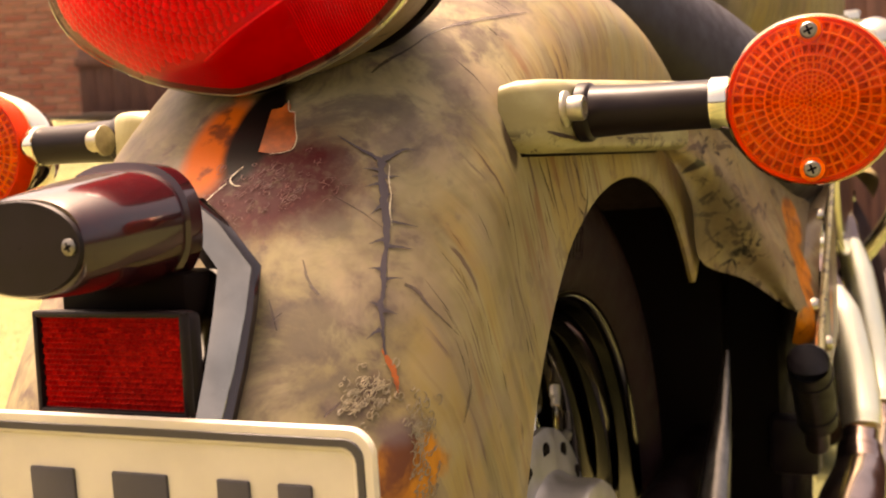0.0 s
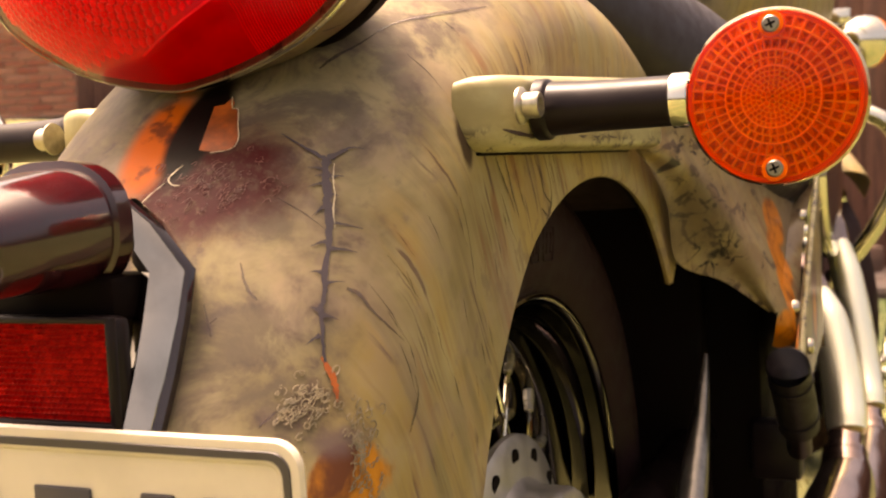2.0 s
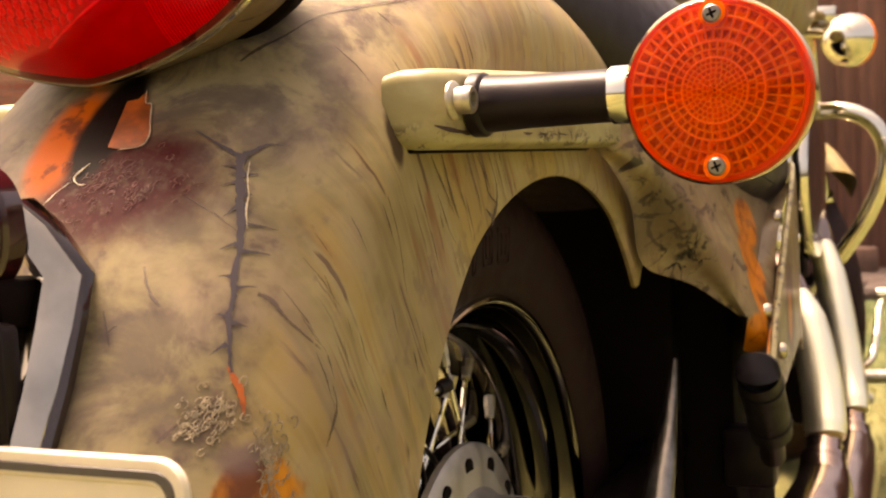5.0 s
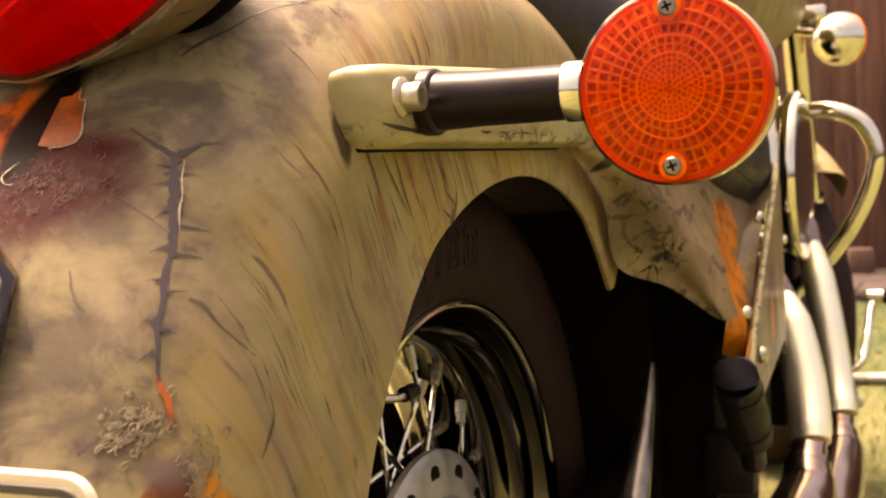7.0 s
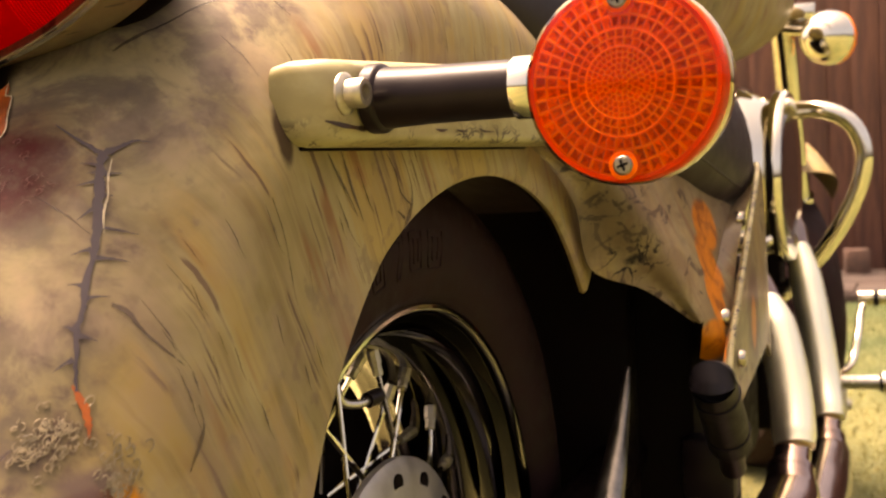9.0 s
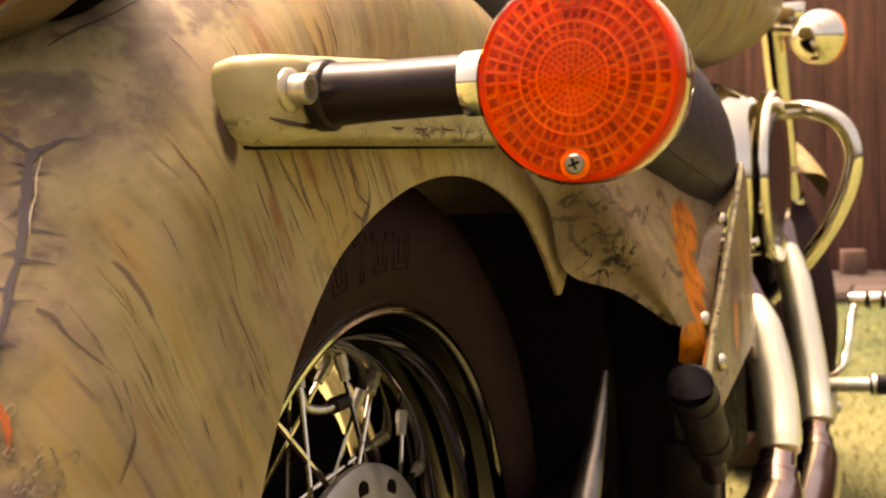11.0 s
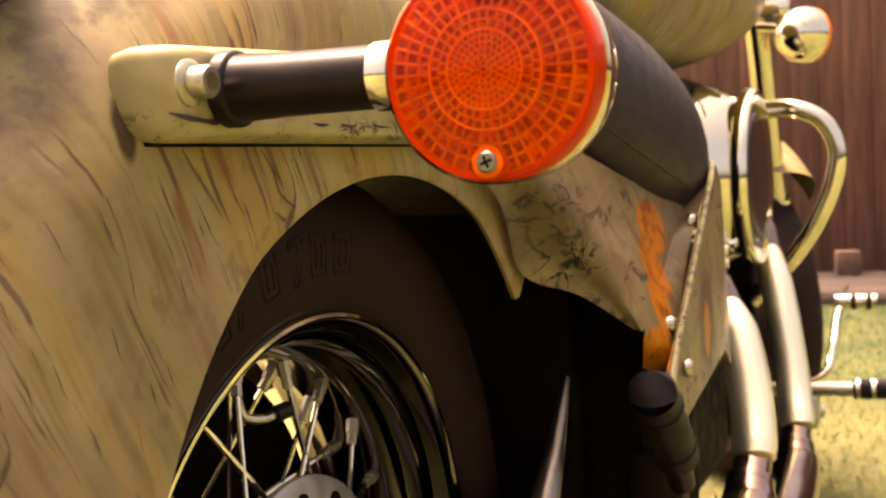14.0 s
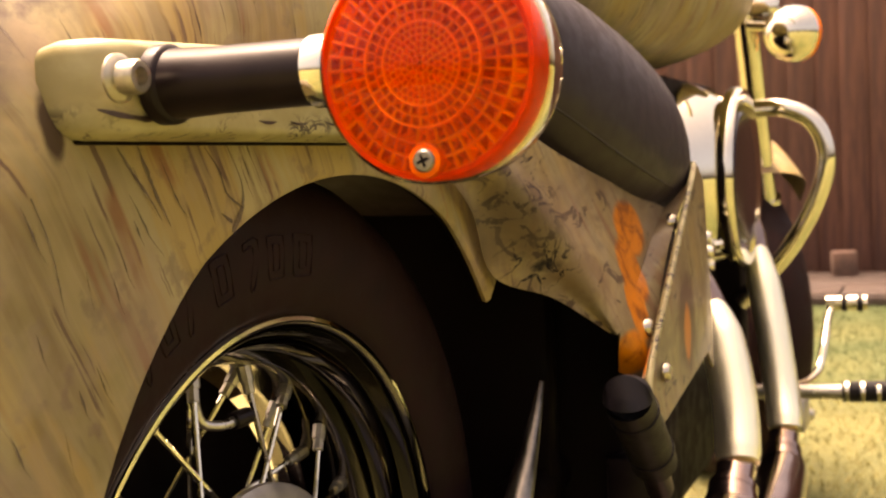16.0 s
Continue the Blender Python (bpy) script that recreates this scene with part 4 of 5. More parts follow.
# ---- plate lamp, reflector, bracket and number plate ----
def plate_group():
    lamp = holder("plate_lamp", bike, "black oval number-plate lamp with a screwed end cap")
    rows = []
    for y, w, zt, zb in ((-0.405, 0.040, 0.648, 0.590), (-0.415, 0.041, 0.648, 0.590), (-0.416, 0.0385, 0.645, 0.592), (-0.45, 0.0375, 0.640, 0.5925), (-0.474, 0.0355, 0.6355, 0.5930), (-0.4775, 0.034, 0.634, 0.5945)):
        cz, hz = (zt + zb) / 2, (zt - zb) / 2
        rows.append([Vector((0.9 * w * math.copysign(abs(math.cos(a)) ** 0.8, math.cos(a)), y, cz + hz * math.copysign(abs(math.sin(a)) ** 0.8, math.sin(a)))) for a in (2 * math.pi * k / 40 for k in range(40))])
    part("housing", grid(rows, True, True), LAMP_GLOSS, lamp, "glossy black oval lamp housing with reflected red in its colour")
    cap = [[Vector((0, -0.4778 - d, 0.6142)) + Vector((0.0315 * k * math.cos(a), 0, 0.0195 * k * math.sin(a))) for a in (2 * math.pi * j / 40 for j in range(40))] for k, d in ((1.0, 0.0), (0.97, 0.0016), (0.5, 0.0018), (0.01, 0.0018))]
    part("end_cap", grid(cap, True), BLACK_PLASTIC, lamp, "matt black end cap")
    for s in (1, -1):
        at = Vector((s * 0.0255, -0.4795, 0.6145))
        m = Matrix.Translation(at) @ TO_BACK
        part("screw", lathe([(0.0036, -0.001), (0.0035, 0.0008), (0.0028, 0.0013), (0.0001, 0.0014)], 18, m), SCREW, lamp, "small cross-head screw")
        for turn in (25, 115):
            part("slot", moved(rbox(0.004, 0.001, 0.0006, 0.0001, (0, 0, 0.0013), 1), m @ Matrix.Rotation(radians(turn), 4, 'Z')), DEEP_BLACK, lamp)
    refl = holder("reflector", bike, "rectangular red rear reflector in a black frame")
    part("case", rbox(0.0815, 0.012, 0.0455, 0.004, (0.0015, -0.4235, 0.5595)), BLACK_PLASTIC, refl, "black plastic case")
    part("rim", join(rbox(0.0836, 0.005, 0.0032, 0.0012, (0.0015, -0.4312, 0.5815)), rbox(0.0836, 0.005, 0.0032, 0.0012, (0.0015, -0.4312, 0.5375)), rbox(0.0030, 0.005, 0.0465, 0.0012, (-0.0388, -0.4312, 0.5595)), rbox(0.0030, 0.005, 0.0465, 0.0012, (0.0418, -0.4312, 0.5595))), BLACK_PLASTIC, refl, "black rounded rim")
    v, f = [], []
    nx, nz = 30, 17
    x0, z0, dx, dz = -0.0375, 0.539, 0.078 / nx, 0.041 / nz
    for i in range(nx):
        for j in range(nz):
            b = len(v)
            cx, cz = x0 + (i + 0.5 * (j % 2)) * dx * 30 / 30.5, z0 + j * dz
            v += [(cx, -0.4312, cz), (cx + dx, -0.4312, cz), (cx + dx, -0.4312, cz + dz), (cx, -0.4312, cz + dz), (cx + dx / 2, -0.4292 if i < 15 else -0.4297, cz + dz / 2)]
            f += [(b, b + 1, b + 4), (b + 1, b + 2, b + 4), (b + 2, b + 3, b + 4), (b + 3, b, b + 4)]
    part("prism_grid", (v, f), RED_REFLECTOR, refl, "red prism grid", False)["kind"] = "stuff"
    bracket = holder("plate_bracket", bike, "chrome plate bracket with a black rubber edge")
    right = ((0.030, -0.405, 0.630), (0.0395, -0.400, 0.619), (0.0530, -0.397, 0.598), (0.0550, -0.406, 0.578), (0.0560, -0.416, 0.555), (0.0565, -0.427, 0.532))
    rows = [[Vector((x - 0.030, y + 0.010, z)), Vector((x - 0.0215, y - 0.001, z)), Vector((x - 0.013, y - 0.0045, z)), Vector((x - 0.005 + 0.0035 * k, y + 0.003, z)), Vector((x - 0.005 + 0.0045 * k, y + 0.005, z)), Vector((x - 0.007, y + 0.02, z))] for (x, y, z), k in zip(right, (0.6, 0.9, 1.2, 1.0, 0.6, 0.1))]
    part("body", grid(rows), BRACKET, bracket, "folded chrome sheet")
    part("edge", grid([[Vector((x - 0.005 + 0.0040 * k, y + 0.0035, z)), Vector((x - 0.005 + 0.0040 * k + w, y + 0.005, z)), Vector((x - 0.005 + 0.0040 * k + w, y + 0.009, z)), Vector((x - 0.008, y + 0.013, z))] for (x, y, z), w, k in zip(right, (0.0006, 0.0010, 0.0018, 0.0026, 0.0034, 0.0040), (0.6, 0.9, 1.2, 1.0, 0.6, 0.1))], True, True), BLACK_GLOSS, bracket, "black rubber edge")
    part("spacer", rbox(0.070, 0.03, 0.02, 0.003, (0.0, -0.405, 0.588)), DEEP_BLACK, bracket, "black spacer between lamp and reflector")
    plate = holder("number_plate", bike, "white embossed number plate with a black border")
    def sheet(w, h, r, depth, at, n=8):
        ring = []
        for cx, cz, a0 in ((w / 2 - r, h / 2 - r, 0), (-w / 2 + r, h / 2 - r, 90), (-w / 2 + r, -h / 2 + r, 180), (w / 2 - r, -h / 2 + r, 270)):
            ring += [(cx + r * math.cos(radians(a0 + 90 * k / n)), cz + r * math.sin(radians(a0 + 90 * k / n))) for k in range(n + 1)]
        return ring
    mid = Vector((0.0, -0.446, 0.440))
    lean = Matrix.Translation(mid) @ Matrix.Rotation(radians(2), 4, 'X')
    def ring_at(w, h, r, y):
        return [lean @ Vector((x, y, z)) for x, z in sheet(w, h, r, 0, 0)]
    part("plate", grid([ring_at(0.274, 0.196, 0.009, 0.003), ring_at(0.279, 0.201, 0.011, 0.002), ring_at(0.280, 0.202, 0.0115, 0.0), ring_at(0.278, 0.200, 0.0108, -0.0014), ring_at(0.2725, 0.1945, 0.0082, -0.0016),
                        ring_at(0.262, 0.184, 0.006, -0.0014), ring_at(0.259, 0.181, 0.005, 0.0002)], True, True), PLATE_WHITE, plate, "white enamelled sheet with an embossed rim")
    part("border", grid([ring_at(0.2715, 0.1935, 0.008, -0.0012), ring_at(0.2705, 0.1925, 0.0078, -0.0022), ring_at(0.2645, 0.1865, 0.0065, -0.0022), ring_at(0.2635, 0.1855, 0.0062, -0.0012)], True), PLATE_BLACK, plate, "black border line")
    for cx, w in ((-0.108, 0.030), (-0.066, 0.034), (-0.020, 0.034), (0.027, 0.040), (0.074, 0.022), (0.103, 0.022)):
        bar = lean @ Matrix.Translation((cx, -0.0003, 0.039))
        part("bar", moved(rbox(w * 0.72, 0.0022, 0.075, 0.001), bar), PLATE_BLACK, plate)
    for cx, w in ((-0.07, 0.05), (0.0, 0.04), (0.065, 0.045)):
        part("bar", moved(rbox(w, 0.0022, 0.075, 0.001), lean @ Matrix.Translation((cx, -0.0003, -0.05))), PLATE_BLACK, plate)


plate_group()


# ---- rear wheel ----
def rear_wheel():
    wheel = holder("rear_wheel", bike, "black-tyred spoked rear wheel with a chrome rim")
    m = Matrix.Translation((0, 0, AXLE)) @ TO_X
    half = [(0.214, 0.060), (0.2185, 0.0665), (0.225, 0.0712), (0.24, 0.0752), (0.258, 0.0768), (0.276, 0.0752), (0.291, 0.071), (0.301, 0.065), (0.309, 0.055), (0.316, 0.038), (0.3215, 0.018), (0.323, 0.0)]
    part("tyre", lathe(half + [(r, -h) for r, h in reversed(half[:-1])], 120, m, False), RUBBER, wheel, "worn black road tyre")
    rim = [(0.2115, 0.0600), (0.2165, 0.0650), (0.2175, 0.0668), (0.2160, 0.0688), (0.2125, 0.0685), (0.2090, 0.0655), (0.2070, 0.0610), (0.2058, 0.0520), (0.2030, 0.0480), (0.1985, 0.0455), (0.1970, 0.0360), (0.1940, 0.0315), (0.1880, 0.0270), (0.1850, 0.0180), (0.1840, 0.0)]
    part("rim", lathe(rim + [(r, -h) for r, h in reversed(rim[:-1])], 120, m, False), DARK_CHROME, wheel, "stepped dark chrome rim")
    part("rim_lip", lathe([(0.2165, 0.0648), (0.2180, 0.0668), (0.2165, 0.0692), (0.2140, 0.0693)], 120, m, False), CHROME, wheel, "bright rolled rim lip")
    hub = [(0.02, 0.092), (0.066, 0.092), (0.071, 0.090), (0.073, 0.086), (0.073, 0.062), (0.078, 0.054), (0.104, 0.050), (0.110, 0.047), (0.110, 0.042), (0.07, 0.038), (0.058, 0.0), (0.07, -0.04), (0.1, -0.045), (0.1, -0.06), (0.03, -0.07)]
    part("hub", lathe(hub, 64, m), ALLOY, wheel, "cast alloy hub with a drilled flange")
    for k in range(14):
        a = 2 * math.pi * k / 14
        for rr in (0.094,):
            at = m @ Vector((rr * math.cos(a), rr * math.sin(a), 0.0515))
            part("hole", lathe([(0.0072, -0.0012), (0.0072, 0.0004), (0.0001, 0.0004)], 16, Matrix.Translation(at) @ TO_X), DEEP_BLACK, wheel)
    # added black disc that keeps bright grass from showing between the spokes
    part("sprocket_cover", lathe([(0.10, -0.040), (0.150, -0.046), (0.1835, -0.050), (0.1835, -0.056), (0.02, -0.06)], 64, m), DEEP_BLACK, wheel, "black disc added to darken the view through the spokes")
    for k in range(40):
        a = 2 * math.pi * (k + 0.35) / 40
        s = 1 if k % 2 == 0 else -1
        lead = 0.42 if (k // 2) % 2 == 0 else -0.42
        top, foot = m @ Vector((0.1845 * math.cos(a), 0.1845 * math.sin(a), s * 0.012)), m @ Vector((0.082 * math.cos(a + lead), 0.082 * math.sin(a + lead), s * 0.034))
        part("spoke", tube([top, foot], 0.0021, 8, 0), CHROME, wheel)
        near = top + (foot - top).normalized() * 0.019
        part("nipple", tube([top, top.lerp(near, 0.55), top.lerp(near, 0.56), near], lambda t: 0.0050 if t < 0.4 else 0.0040, 8, 0), BOLT, wheel)
    part("valve_stem", tube([(0.006, -0.006, 0.506), (0.010, -0.005, 0.482), (0.012, 0.0, 0.472), (0.018, 0.012, 0.469), (0.020, 0.026, 0.4700)], 0.0033, 10, 6), STEEL, wheel, "bent metal valve stem")
    part("valve_cap", tube([(0.0195, 0.021, 0.4697), (0.0215, 0.036, 0.4706)], 0.0058, 12, 0), BLACK_PLASTIC, wheel, "black valve cap")
    # faint raised outlines on the sidewall
    def side(phi, rr):
        x = [h0 + (h1 - h0) * (rr - r0) / (r1 - r0) for (r0, h0), (r1, h1) in zip(half, half[1:]) if r0 <= rr <= r1][0]
        return Vector((x + 0.0002, -rr * math.cos(radians(phi)), AXLE + rr * math.sin(radians(phi))))
    ring = [(0.1, 0.0), (0.9, 0.0), (1.0, 0.15), (1.0, 0.85), (0.9, 1.0), (0.1, 1.0), (0.0, 0.85), (0.0, 0.15), (0.1, 0.0)]
    bar = [(0.0, 1.0), (1.0, 1.0), (0.55, 0.0), (0.2, 0.0), (0.6, 0.85), (0.0, 0.85), (0.0, 1.0)]
    for p0, p1, kind in ((56, 59, bar), (61, 64.5, ring), (66, 69, bar), (73.5, 77.5, ring), (81, 84.5, bar), (86.5, 90.5, ring), (93, 98, ring)):
        part("raised_mark", tube([side(p0 + (p1 - p0) * a, 0.242 + 0.026 * b) for a, b in kind], 0.0007, 5, 3), RUBBER, wheel)
        if kind is ring:
            part("raised_mark", tube([side(p0 + (p1 - p0) * (0.3 + 0.4 * a), 0.247 + 0.016 * b) for a, b in kind], 0.0006, 5, 3), RUBBER, wheel)


rear_wheel()


# ---- side cover and panel ----
def patch(lines, across=6, along=8, thick=0.0):
    """A smooth sheet through a few lines of points."""
    dense = [smooth_line(q, along) for q in lines]
    cols = [smooth_line([d[i] for d in dense], across) for i in range(len(dense[0]))]
    return grid(cols)


def side_cover(s):
    up = [(.137, .02, .693), (.150, .15, .672), (.165, .27, .635), (.182, .40, .602), (.195, .50, .580)]
    ridge = [(.143, .045, .650), (.155, .155, .625), (.175, .225, .575), (.195, .268, .528), (.207, .289, .494)]
    low = [(.140, .060, .643), (.138, .150, .600), (.134, .200, .545), (.165, .250, .522), (.200, .288, .488)]
    front0 = [(.195, .50, .580), (.197, .44, .557), (.201, .37, .527), (.206, .289, .494), (.196, .312, .455)]
    front1 = [(.214, .54, .606), (.211, .46, .560), (.213, .40, .515), (.218, .345, .470), (.220, .335, .440)]
    fl = lambda rows: [[(s * x, y, z) for x, y, z in r] for r in rows]
    between = lambda one, two, push: [((p[0] + q[0]) / 2 + push, (p[1] + q[1]) / 2, (p[2] + q[2]) / 2) for p, q in zip(one, two)]
    cover = part("frame_cover", join(patch(fl([up, between(up, ridge, -0.002), ridge, between(ridge, low, -0.006), low]), 6), patch(fl([front0, front1]), 4)),
                 PAINT_COVER, bike, "flared painted cover under the seat with a raised ridge")
    panel = [Vector((s * x, y, z)) for x, y, z in ((.217, .535, .612), (.222, .300, .452), (.228, .318, .412), (.224, .34, .405), (.212, .60, .425), (.208, .65, .40), (.206, .66, .45), (.209, .62, .60), (.212, .58, .618))]
    inner = [q - Vector((s * 0.004, 0, 0)) for q in panel]
    n = len(panel)
    shape = (panel + inner, [tuple(range(n)), tuple(range(2 * n - 1, n - 1, -1))] + [(i, (i + 1) % n, n + (i + 1) % n, n + i) for i in range(n)])
    part("side_panel", shape, PAINT_COVER, bike, "painted flat side panel with an orange knot", False)
    part("panel_edge", tube([(s * .207, .565, .618), (s * .2155, .535, .612), (s * .2195, .42, .534), (s * .2235, .302, .452), (s * .229, .312, .416)], 0.0032, 10, 6), PAINT_STRUT, bike, "pale rounded rim of the side panel")
    for at in ((.207, .472, .567), (.213, .342, .487), (.224, .354, .448)):
        m = Matrix.Translation((s * at[0], at[1], at[2])) @ (TO_X if s > 0 else TO_X.inverted())
        part("cover_bolt", lathe([(0.008, -0.002), (0.0082, 0.002), (0.006, 0.005), (0.003, 0.0052), (0.0028, 0.003), (0.0001, 0.003)], 16, m), BRACKET, bike, "chrome cover bolt")


side_cover(1)
side_cover(-1)


# ---- seat and tank ----
def bulge(sections, n=40, power=2.6, low=0.5):
    rows = []
    for y, w, zb, zt, in sections:
        cz = zb + low * (zt - zb)
        rows.append([Vector((w * math.copysign(abs(math.cos(a)) ** (2 / power), math.cos(a)), y, cz + (zt - cz if math.sin(a) > 0 else cz - zb) * math.copysign(abs(math.sin(a)) ** (2 / power), math.sin(a)))) for a in (2 * math.pi * k / n for k in range(n))])
    return rows


def sections(rows, steps=6):
    line = smooth_line([Vector(r[:3]) for r in rows], steps)
    top = smooth_line([Vector((r[3], 0, 0)) for r in rows], steps)
    return [(a.x, max(0.002, a.y), a.z, b.x) for a, b in zip(line, top)]


seat = part("seat", grid(bulge(sections([(-.10, .03, .765, .81), (-.09, .06, .755, .825), (-.02, .078, .745, .835), (.10, .100, .725, .835), (.22, .150, .655, .828), (.30, .182, .608, .818), (.38, .202, .572, .806), (.47, .211, .548, .790), (.55, .210, .543, .768), (.60, .192, .553, .740), (.622, .12, .595, .695)]), 48, 2.4, 0.33), True, True), LEATHER, bike, "smooth black leather seat with a side seam")
seam = [r[46] for r in bulge(sections([(.22, .150, .655, .828), (.30, .182, .608, .818), (.38, .202, .572, .806), (.47, .211, .548, .790), (.55, .210, .543, .768)], 3), 48, 2.4, 0.33)]
part("seam", tube(seam, 0.0011, 6, 2), LEATHER, seat, "raised stitched seam")
part("fuel_tank", grid(bulge(sections([(.50, .06, .77, .86), (.54, .10, .755, .90), (.70, .145, .735, .95), (.90, .175, .735, .98), (1.10, .185, .755, .985), (1.25, .17, .785, .97), (1.33, .12, .82, .94), (1.36, .05, .86, .91)]), 40, 2.2), True, True), PAINT_SIDE, bike, "teardrop fuel tank in airbrushed olive paint")


# ---- engine side: air cleaner, pipes, guard, controls, front end ----
def engine_side():
    m = Matrix.Translation((0.0, 1.03, 0.597)) @ TO_X
    air = part("air_cleaner", lathe([(0.10, 0.165), (0.121, 0.170), (0.1235, 0.176), (0.1235, 0.183), (0.119, 0.189), (0.108, 0.188), (0.095, 0.183), (0.0001, 0.181)], 64, m), CHROME, bike, "round chrome air cleaner cover")
    part("insert", lathe([(0.090, 0.184), (0.088, 0.1865), (0.0001, 0.188)], 40, m), BLACK_GLOSS, air, "dark face insert")
    part("drum", lathe([(0.100, 0.108), (0.150, 0.109), (0.1555, 0.112), (0.1565, 0.116), (0.126, 0.166), (0.118, 0.170)], 72, m, True, 0.85), CHROME, air, "polished chrome air cleaner drum")
    part("frame_spine", rbox(0.22, 0.74, 0.36, 0.02, (-0.005, 0.93, 0.56)), DEEP_BLACK, bike, "black frame and cylinder mass")
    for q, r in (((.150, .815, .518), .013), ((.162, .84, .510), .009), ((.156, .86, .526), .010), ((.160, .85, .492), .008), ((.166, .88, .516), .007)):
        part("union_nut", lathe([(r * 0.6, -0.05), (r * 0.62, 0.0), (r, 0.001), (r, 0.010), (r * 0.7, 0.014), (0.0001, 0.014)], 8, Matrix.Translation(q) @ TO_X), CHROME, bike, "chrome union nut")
    part("crankcase", rbox(0.24, 0.62, 0.34, 0.03, (0, 0.82, 0.34)), DEEP_BLACK, bike, "black engine crankcase")
    part("cylinder", rbox(0.19, 0.24, 0.28, 0.02, (0, 0.64, 0.50)), DEEP_BLACK, bike, "black rear cylinder")
    part("cylinder", rbox(0.18, 0.25, 0.3, 0.02, (0, 1.02, 0.55)), DEEP_BLACK, bike, "black front cylinder")
    # added black sheet; hides the fence and far fork leg behind the engine
    part("downtube_guard", rbox(0.29, 0.05, 0.52, 0.012, (0, 1.245, 0.44)), DEEP_BLACK, bike, "black backing sheet added to close the view past the engine")
    # made extra wide as a black mass that keeps the gaps dark
    part("battery_box", rbox(0.35, 0.24, 0.46, 0.02, (0, 0.52, 0.37)), DEEP_BLACK, bike, "black battery box")
    part("swingarm", join(tube([(0.098, -0.02, AXLE), (0.105, 0.2, 0.335), (0.10, 0.5, 0.35)], 0.022, 12, 5), tube([(-0.098, -0.02, AXLE), (-0.105, 0.2, 0.335), (-0.10, 0.5, 0.35)], 0.022, 12, 5)), DEEP_BLACK, bike, "black swingarm")
    part("inner_guard", rbox(0.25, 0.03, 0.40, 0.01, (0.0, 0.36, 0.43)), DEEP_BLACK, bike, "black inner mudguard")
    # the taper draws the soft streak of light along the tube
    part("shock_absorber", tube([(0.139, 0.285, 0.45), (0.1405, 0.25, 0.41), (0.142, 0.21, 0.37), (0.143, 0.15, 0.30)], lambda t: 0.002 + 0.014 * t, 16, 5), SCREW, bike, "dull metal shock tube tapered like the lit streak on it")
    # folded passenger peg
    peg = part("passenger_peg", tube([(.216, .262, .441), (.216, .268, .440), (.214, .335, .385), (.213, .35, .372)], lambda t: 0.0195 if t > 0.03 else 0.0165, 22, 5), GRIP, bike, "folded black rubber passenger peg")
    for k in range(2):
        q = Vector((.2155, .283, .428)).lerp(Vector((.214, .335, .385)), k)
        w = (Vector((.2155, .285, .426)) - Vector((.214, .335, .385))).normalized()
        part("rib", tube([q, q + w * 0.004], 0.0207, 22, 0), GRIP, peg)
    part("peg_mount", join(tube([(.213, .348, .374), (.208, .39, .338)], 0.012, 14, 0), rbox(0.05, 0.03, 0.06, 0.006, (.185, .40, .335))), BLACK_PLASTIC, bike, "black peg mount")
    # exhausts: two headers that drop and sweep back into mufflers
    for pts, rad, cx, word in ((((.10, .80, .47), (.160, .745, .490), (.190, .725, .455), (.211, .70, .40), (.223, .675, .345), (.229, .645, .300), (.231, .61, .278)), 0.0245, 0, "rear cylinder"),
                               (((.10, 1.15, .54), (.166, 1.125, .529), (.183, 1.11, .486), (.204, 1.075, .40), (.221, 1.04, .305), (.230, 1.005, .254), (.234, .96, .232)), 0.0235, 1, "front cylinder")):
        pipe = part("exhaust_pipe", tube(pts, rad - 0.004, 24, 8), PIPE, bike, "chrome pipe with reflected brown in its colour, of the " + word)
        part("heat_shield", tube([Vector(q) + Vector((0.003, -0.004, 0)) for q in pts[1:-1]], lambda t: rad * (min(1, 0.12 + 2.3 * t) if t < 0.96 else 0.93), 28, 10), SHIELD, pipe, "bright satin heat shield with a pointed top")
        e = Vector(pts[-1])
        way = (Vector(pts[-1]) - Vector(pts[-2])).normalized()
        part("clamp", tube([e - way * 0.003, e + way * 0.006], rad + 0.0015, 22, 0), PIPE, pipe, "pipe clamp in the same brown tint")
        end = Vector((.222, .1, .185)) if cx == 0 else Vector((.262, .2, .14))
        part("muffler", tube([e + way * 0.004, e + way * 0.05, e.lerp(end, 0.35) - Vector((0, 0, 0.015)), end], lambda t: rad + 0.001 + 0.012 * min(1, t * 2), 22, 8), PIPE, pipe, "chrome muffler with reflected brown in its colour")
    part("engine_guard", tube([(.15, 1.22, .690), (.18, 1.215, .696), (.220, 1.21, .693), (.256, 1.21, .672), (.274, 1.21, .632), (.270, 1.21, .588), (.246, 1.215, .53), (.205, 1.22, .468), (.14, 1.22, .40)], 0.0135, 18, 8), CHROME, bike, "bent chrome engine guard bar")
    rod = part("forward_peg", join(tube([(.16, 1.18, .27), (.30, 1.18, .274)], 0.011, 14, 0)), STEEL, bike, "forward-control foot peg")
    part("peg_rubber", tube([(.292, 1.18, .274), (.36, 1.18, .277)], 0.0155, 16, 0), GRIP, rod, "ribbed rubber")
    for x in (.296, .318, .34):
        part("peg_ring", tube([(x, 1.18, .2748), (x + .006, 1.18, .275)], 0.0165, 16, 0), CHROME, rod)
    lever = part("brake_lever", tube([(.20, 1.30, .25), (.228, 1.42, .255), (.238, 1.47, .30), (.240, 1.51, .335), (.246, 1.54, .355)], 0.0075, 12, 6), CHROME, bike, "cranked chrome brake lever")
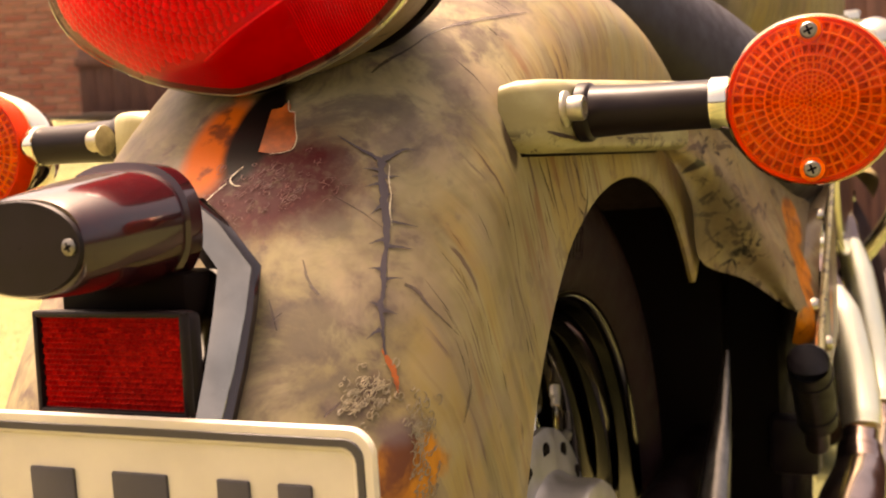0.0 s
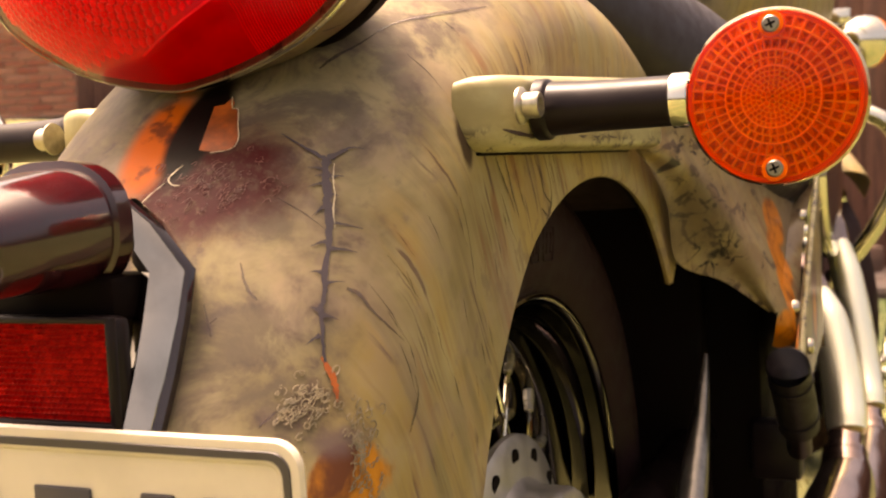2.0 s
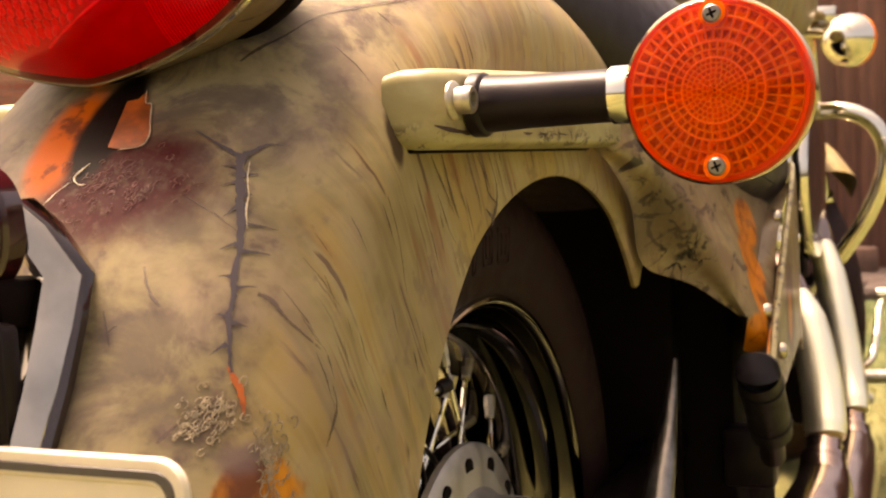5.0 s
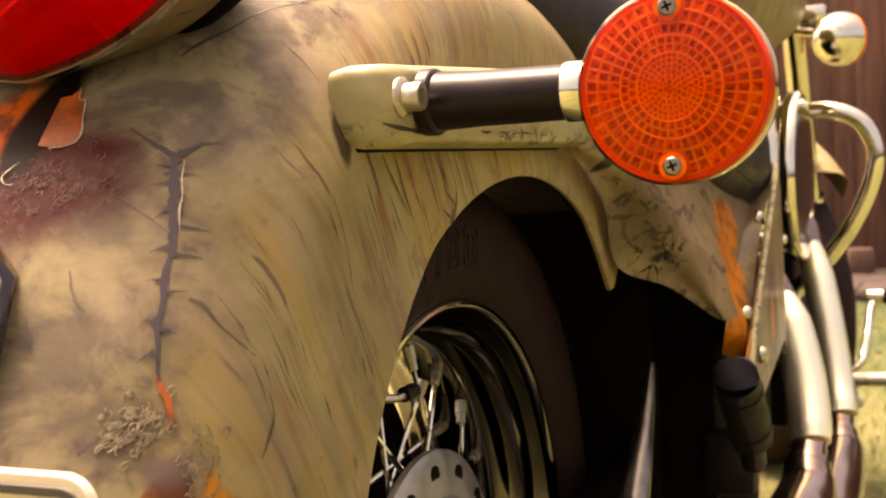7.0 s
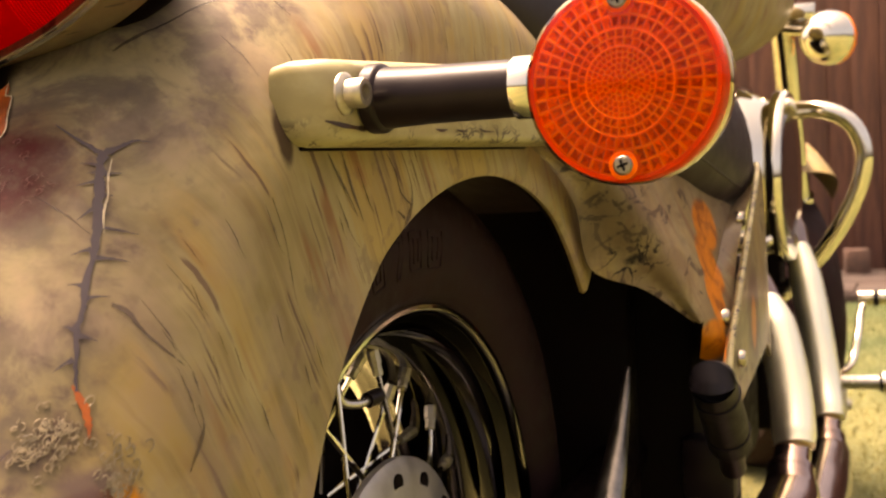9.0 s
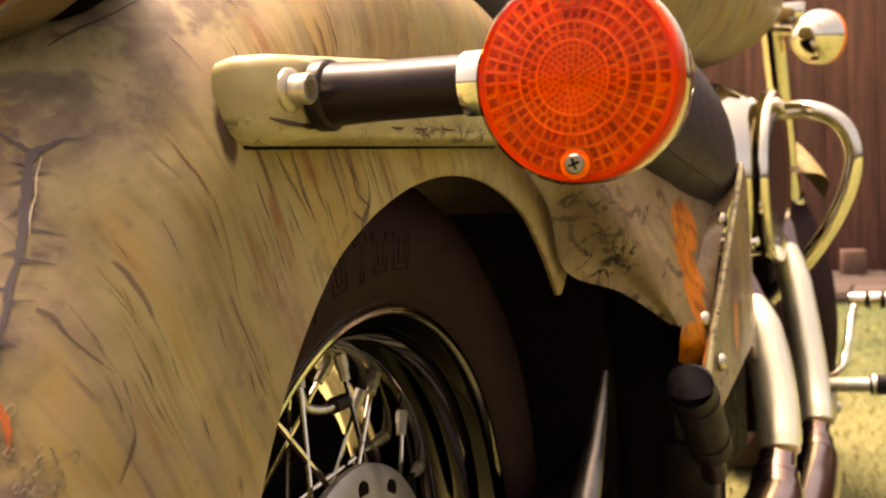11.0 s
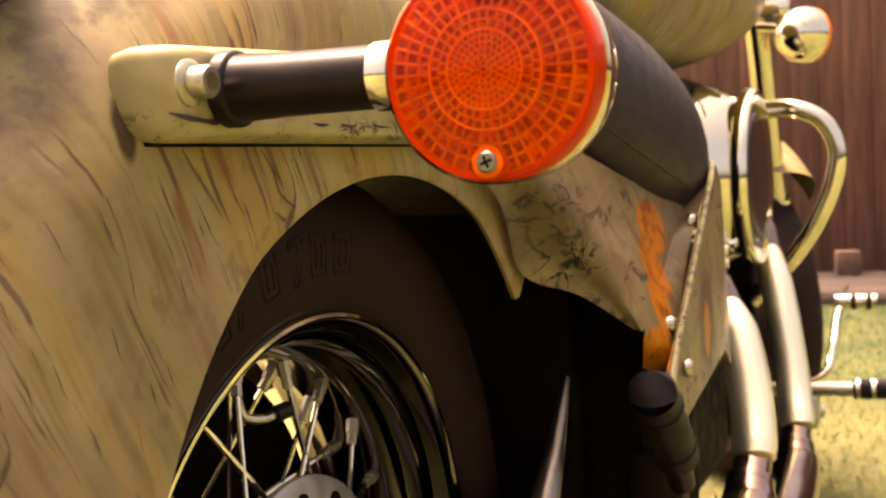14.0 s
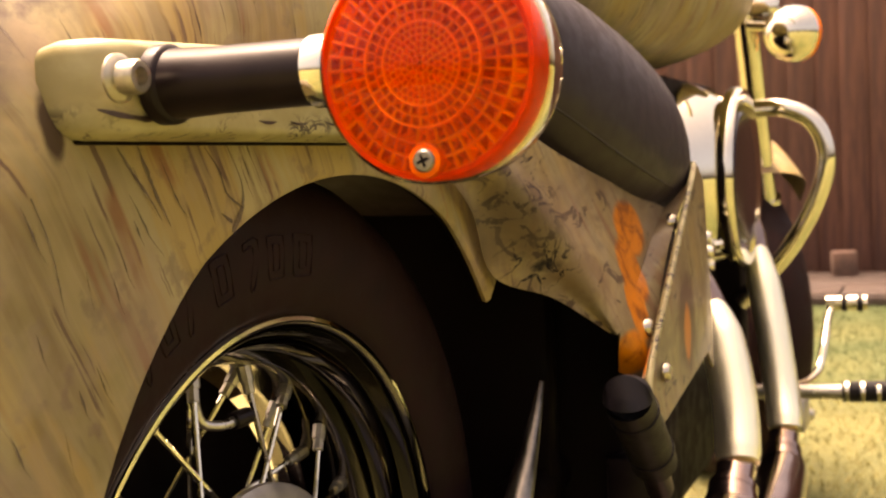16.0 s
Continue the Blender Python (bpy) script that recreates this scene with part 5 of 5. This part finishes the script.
    part("lever_pad", tube([(.236, 1.54, .360), (.305, 1.54, .362)], 0.0135, 16, 0), CHROME, lever, "chrome lever pad")
    for x in (.262, .288):
        part("pad_ring", tube([(x, 1.54, .361), (x + .009, 1.54, .361)], 0.0148, 16, 0), GRIP, lever)
    part("lever_link", join(tube([(.19, 1.2, .235), (.24, 1.24, .225)], 0.009, 10, 0), rbox(.05, .05, .05, .008, (.215, 1.2, .235))), ALLOY, bike, "linkage of the foot controls")


def front_end():
    for s in (1, -1):
        part("fork_leg", join(tube([(s * .13, 1.40, .90), (s * .135, 1.56, .52)], 0.021, 20, 0), tube([(s * .135, 1.55, .55), (s * .135, 1.68, .30)], 0.027, 20, 0)), CHROME, bike, "chrome front fork leg")
    ind = holder("front_indicator", bike, "small chrome bullet indicator with an orange lens")
    m = Matrix.Translation((.206, 1.40, .822)) @ Matrix.Rotation(radians(-32), 4, 'Z') @ Matrix.Rotation(radians(-90), 4, 'X')
    part("bowl", lathe([(0.0001, -0.046), (0.016, -0.043), (0.031, -0.034), (0.042, -0.018), (0.046, 0.0), (0.046, 0.012)], 36, m), CHROME, ind, "chrome bullet bowl")
    part("lens", lathe([(0.0455, 0.012), (0.045, 0.02), (0.034, 0.028), (0.0001, 0.031)], 36, m), ORANGE, ind, "orange front lens")
    part("arm", tube([(.10, 1.42, .85), (.19, 1.40, .835)], 0.011, 12, 0), CHROME, ind, "chrome indicator arm")
    part("clamp", rbox(.05, .04, .03, .006, (.165, 1.41, .868)), CHROME, ind, "chrome clamp")
    wheel = holder("front_wheel", bike, "front wheel with a black tyre")
    steer = pose(0, 1.70, 0, 0, 0, 36) @ pose(0, -1.70, 0)
    m = steer @ Matrix.Translation((0, 1.70, .32)) @ TO_X
    half = [(0.225, 0.045), (0.25, 0.062), (0.285, 0.062), (0.305, 0.045), (0.32, 0.0)]
    part("tyre", lathe(half + [(r, -h) for r, h in reversed(half[:-1])], 64, m, False), RUBBER, wheel, "black front tyre")
    part("rim", lathe([(0.226, 0.045), (0.21, 0.045), (0.195, 0.02), (0.195, -0.02), (0.21, -0.045), (0.226, -0.045)], 64, m, False), CHROME, wheel, "chrome front rim")
    rows = []
    for i in range(20):
        a = radians(47 + 6.0 * i)
        row = []
        for k in range(-8, 9):
            b = radians(k * 11.25)
            r = 0.30 + 0.075 * max(0, math.cos(b)) ** 0.6
            row.append(Vector((0.088 * math.copysign(abs(math.sin(b)) ** 0.7, b) if k else 0, 1.70 - r * math.cos(a), .32 + r * math.sin(a))))
        rows.append(row)
    rows = [[steer @ q for q in row] for row in rows]
    part("front_fender", grid(rows), PAINT_SIDE, bike, "painted front fender")
    part("handlebar", tube([(-.38, 1.05, 1.04), (-.2, 1.25, 1.06), (0, 1.32, 1.0), (.2, 1.25, 1.06), (.38, 1.05, 1.04)], 0.0125, 12, 6), CHROME, bike, "chrome handlebar")


engine_side()
front_end()

build_fence()
build_house()
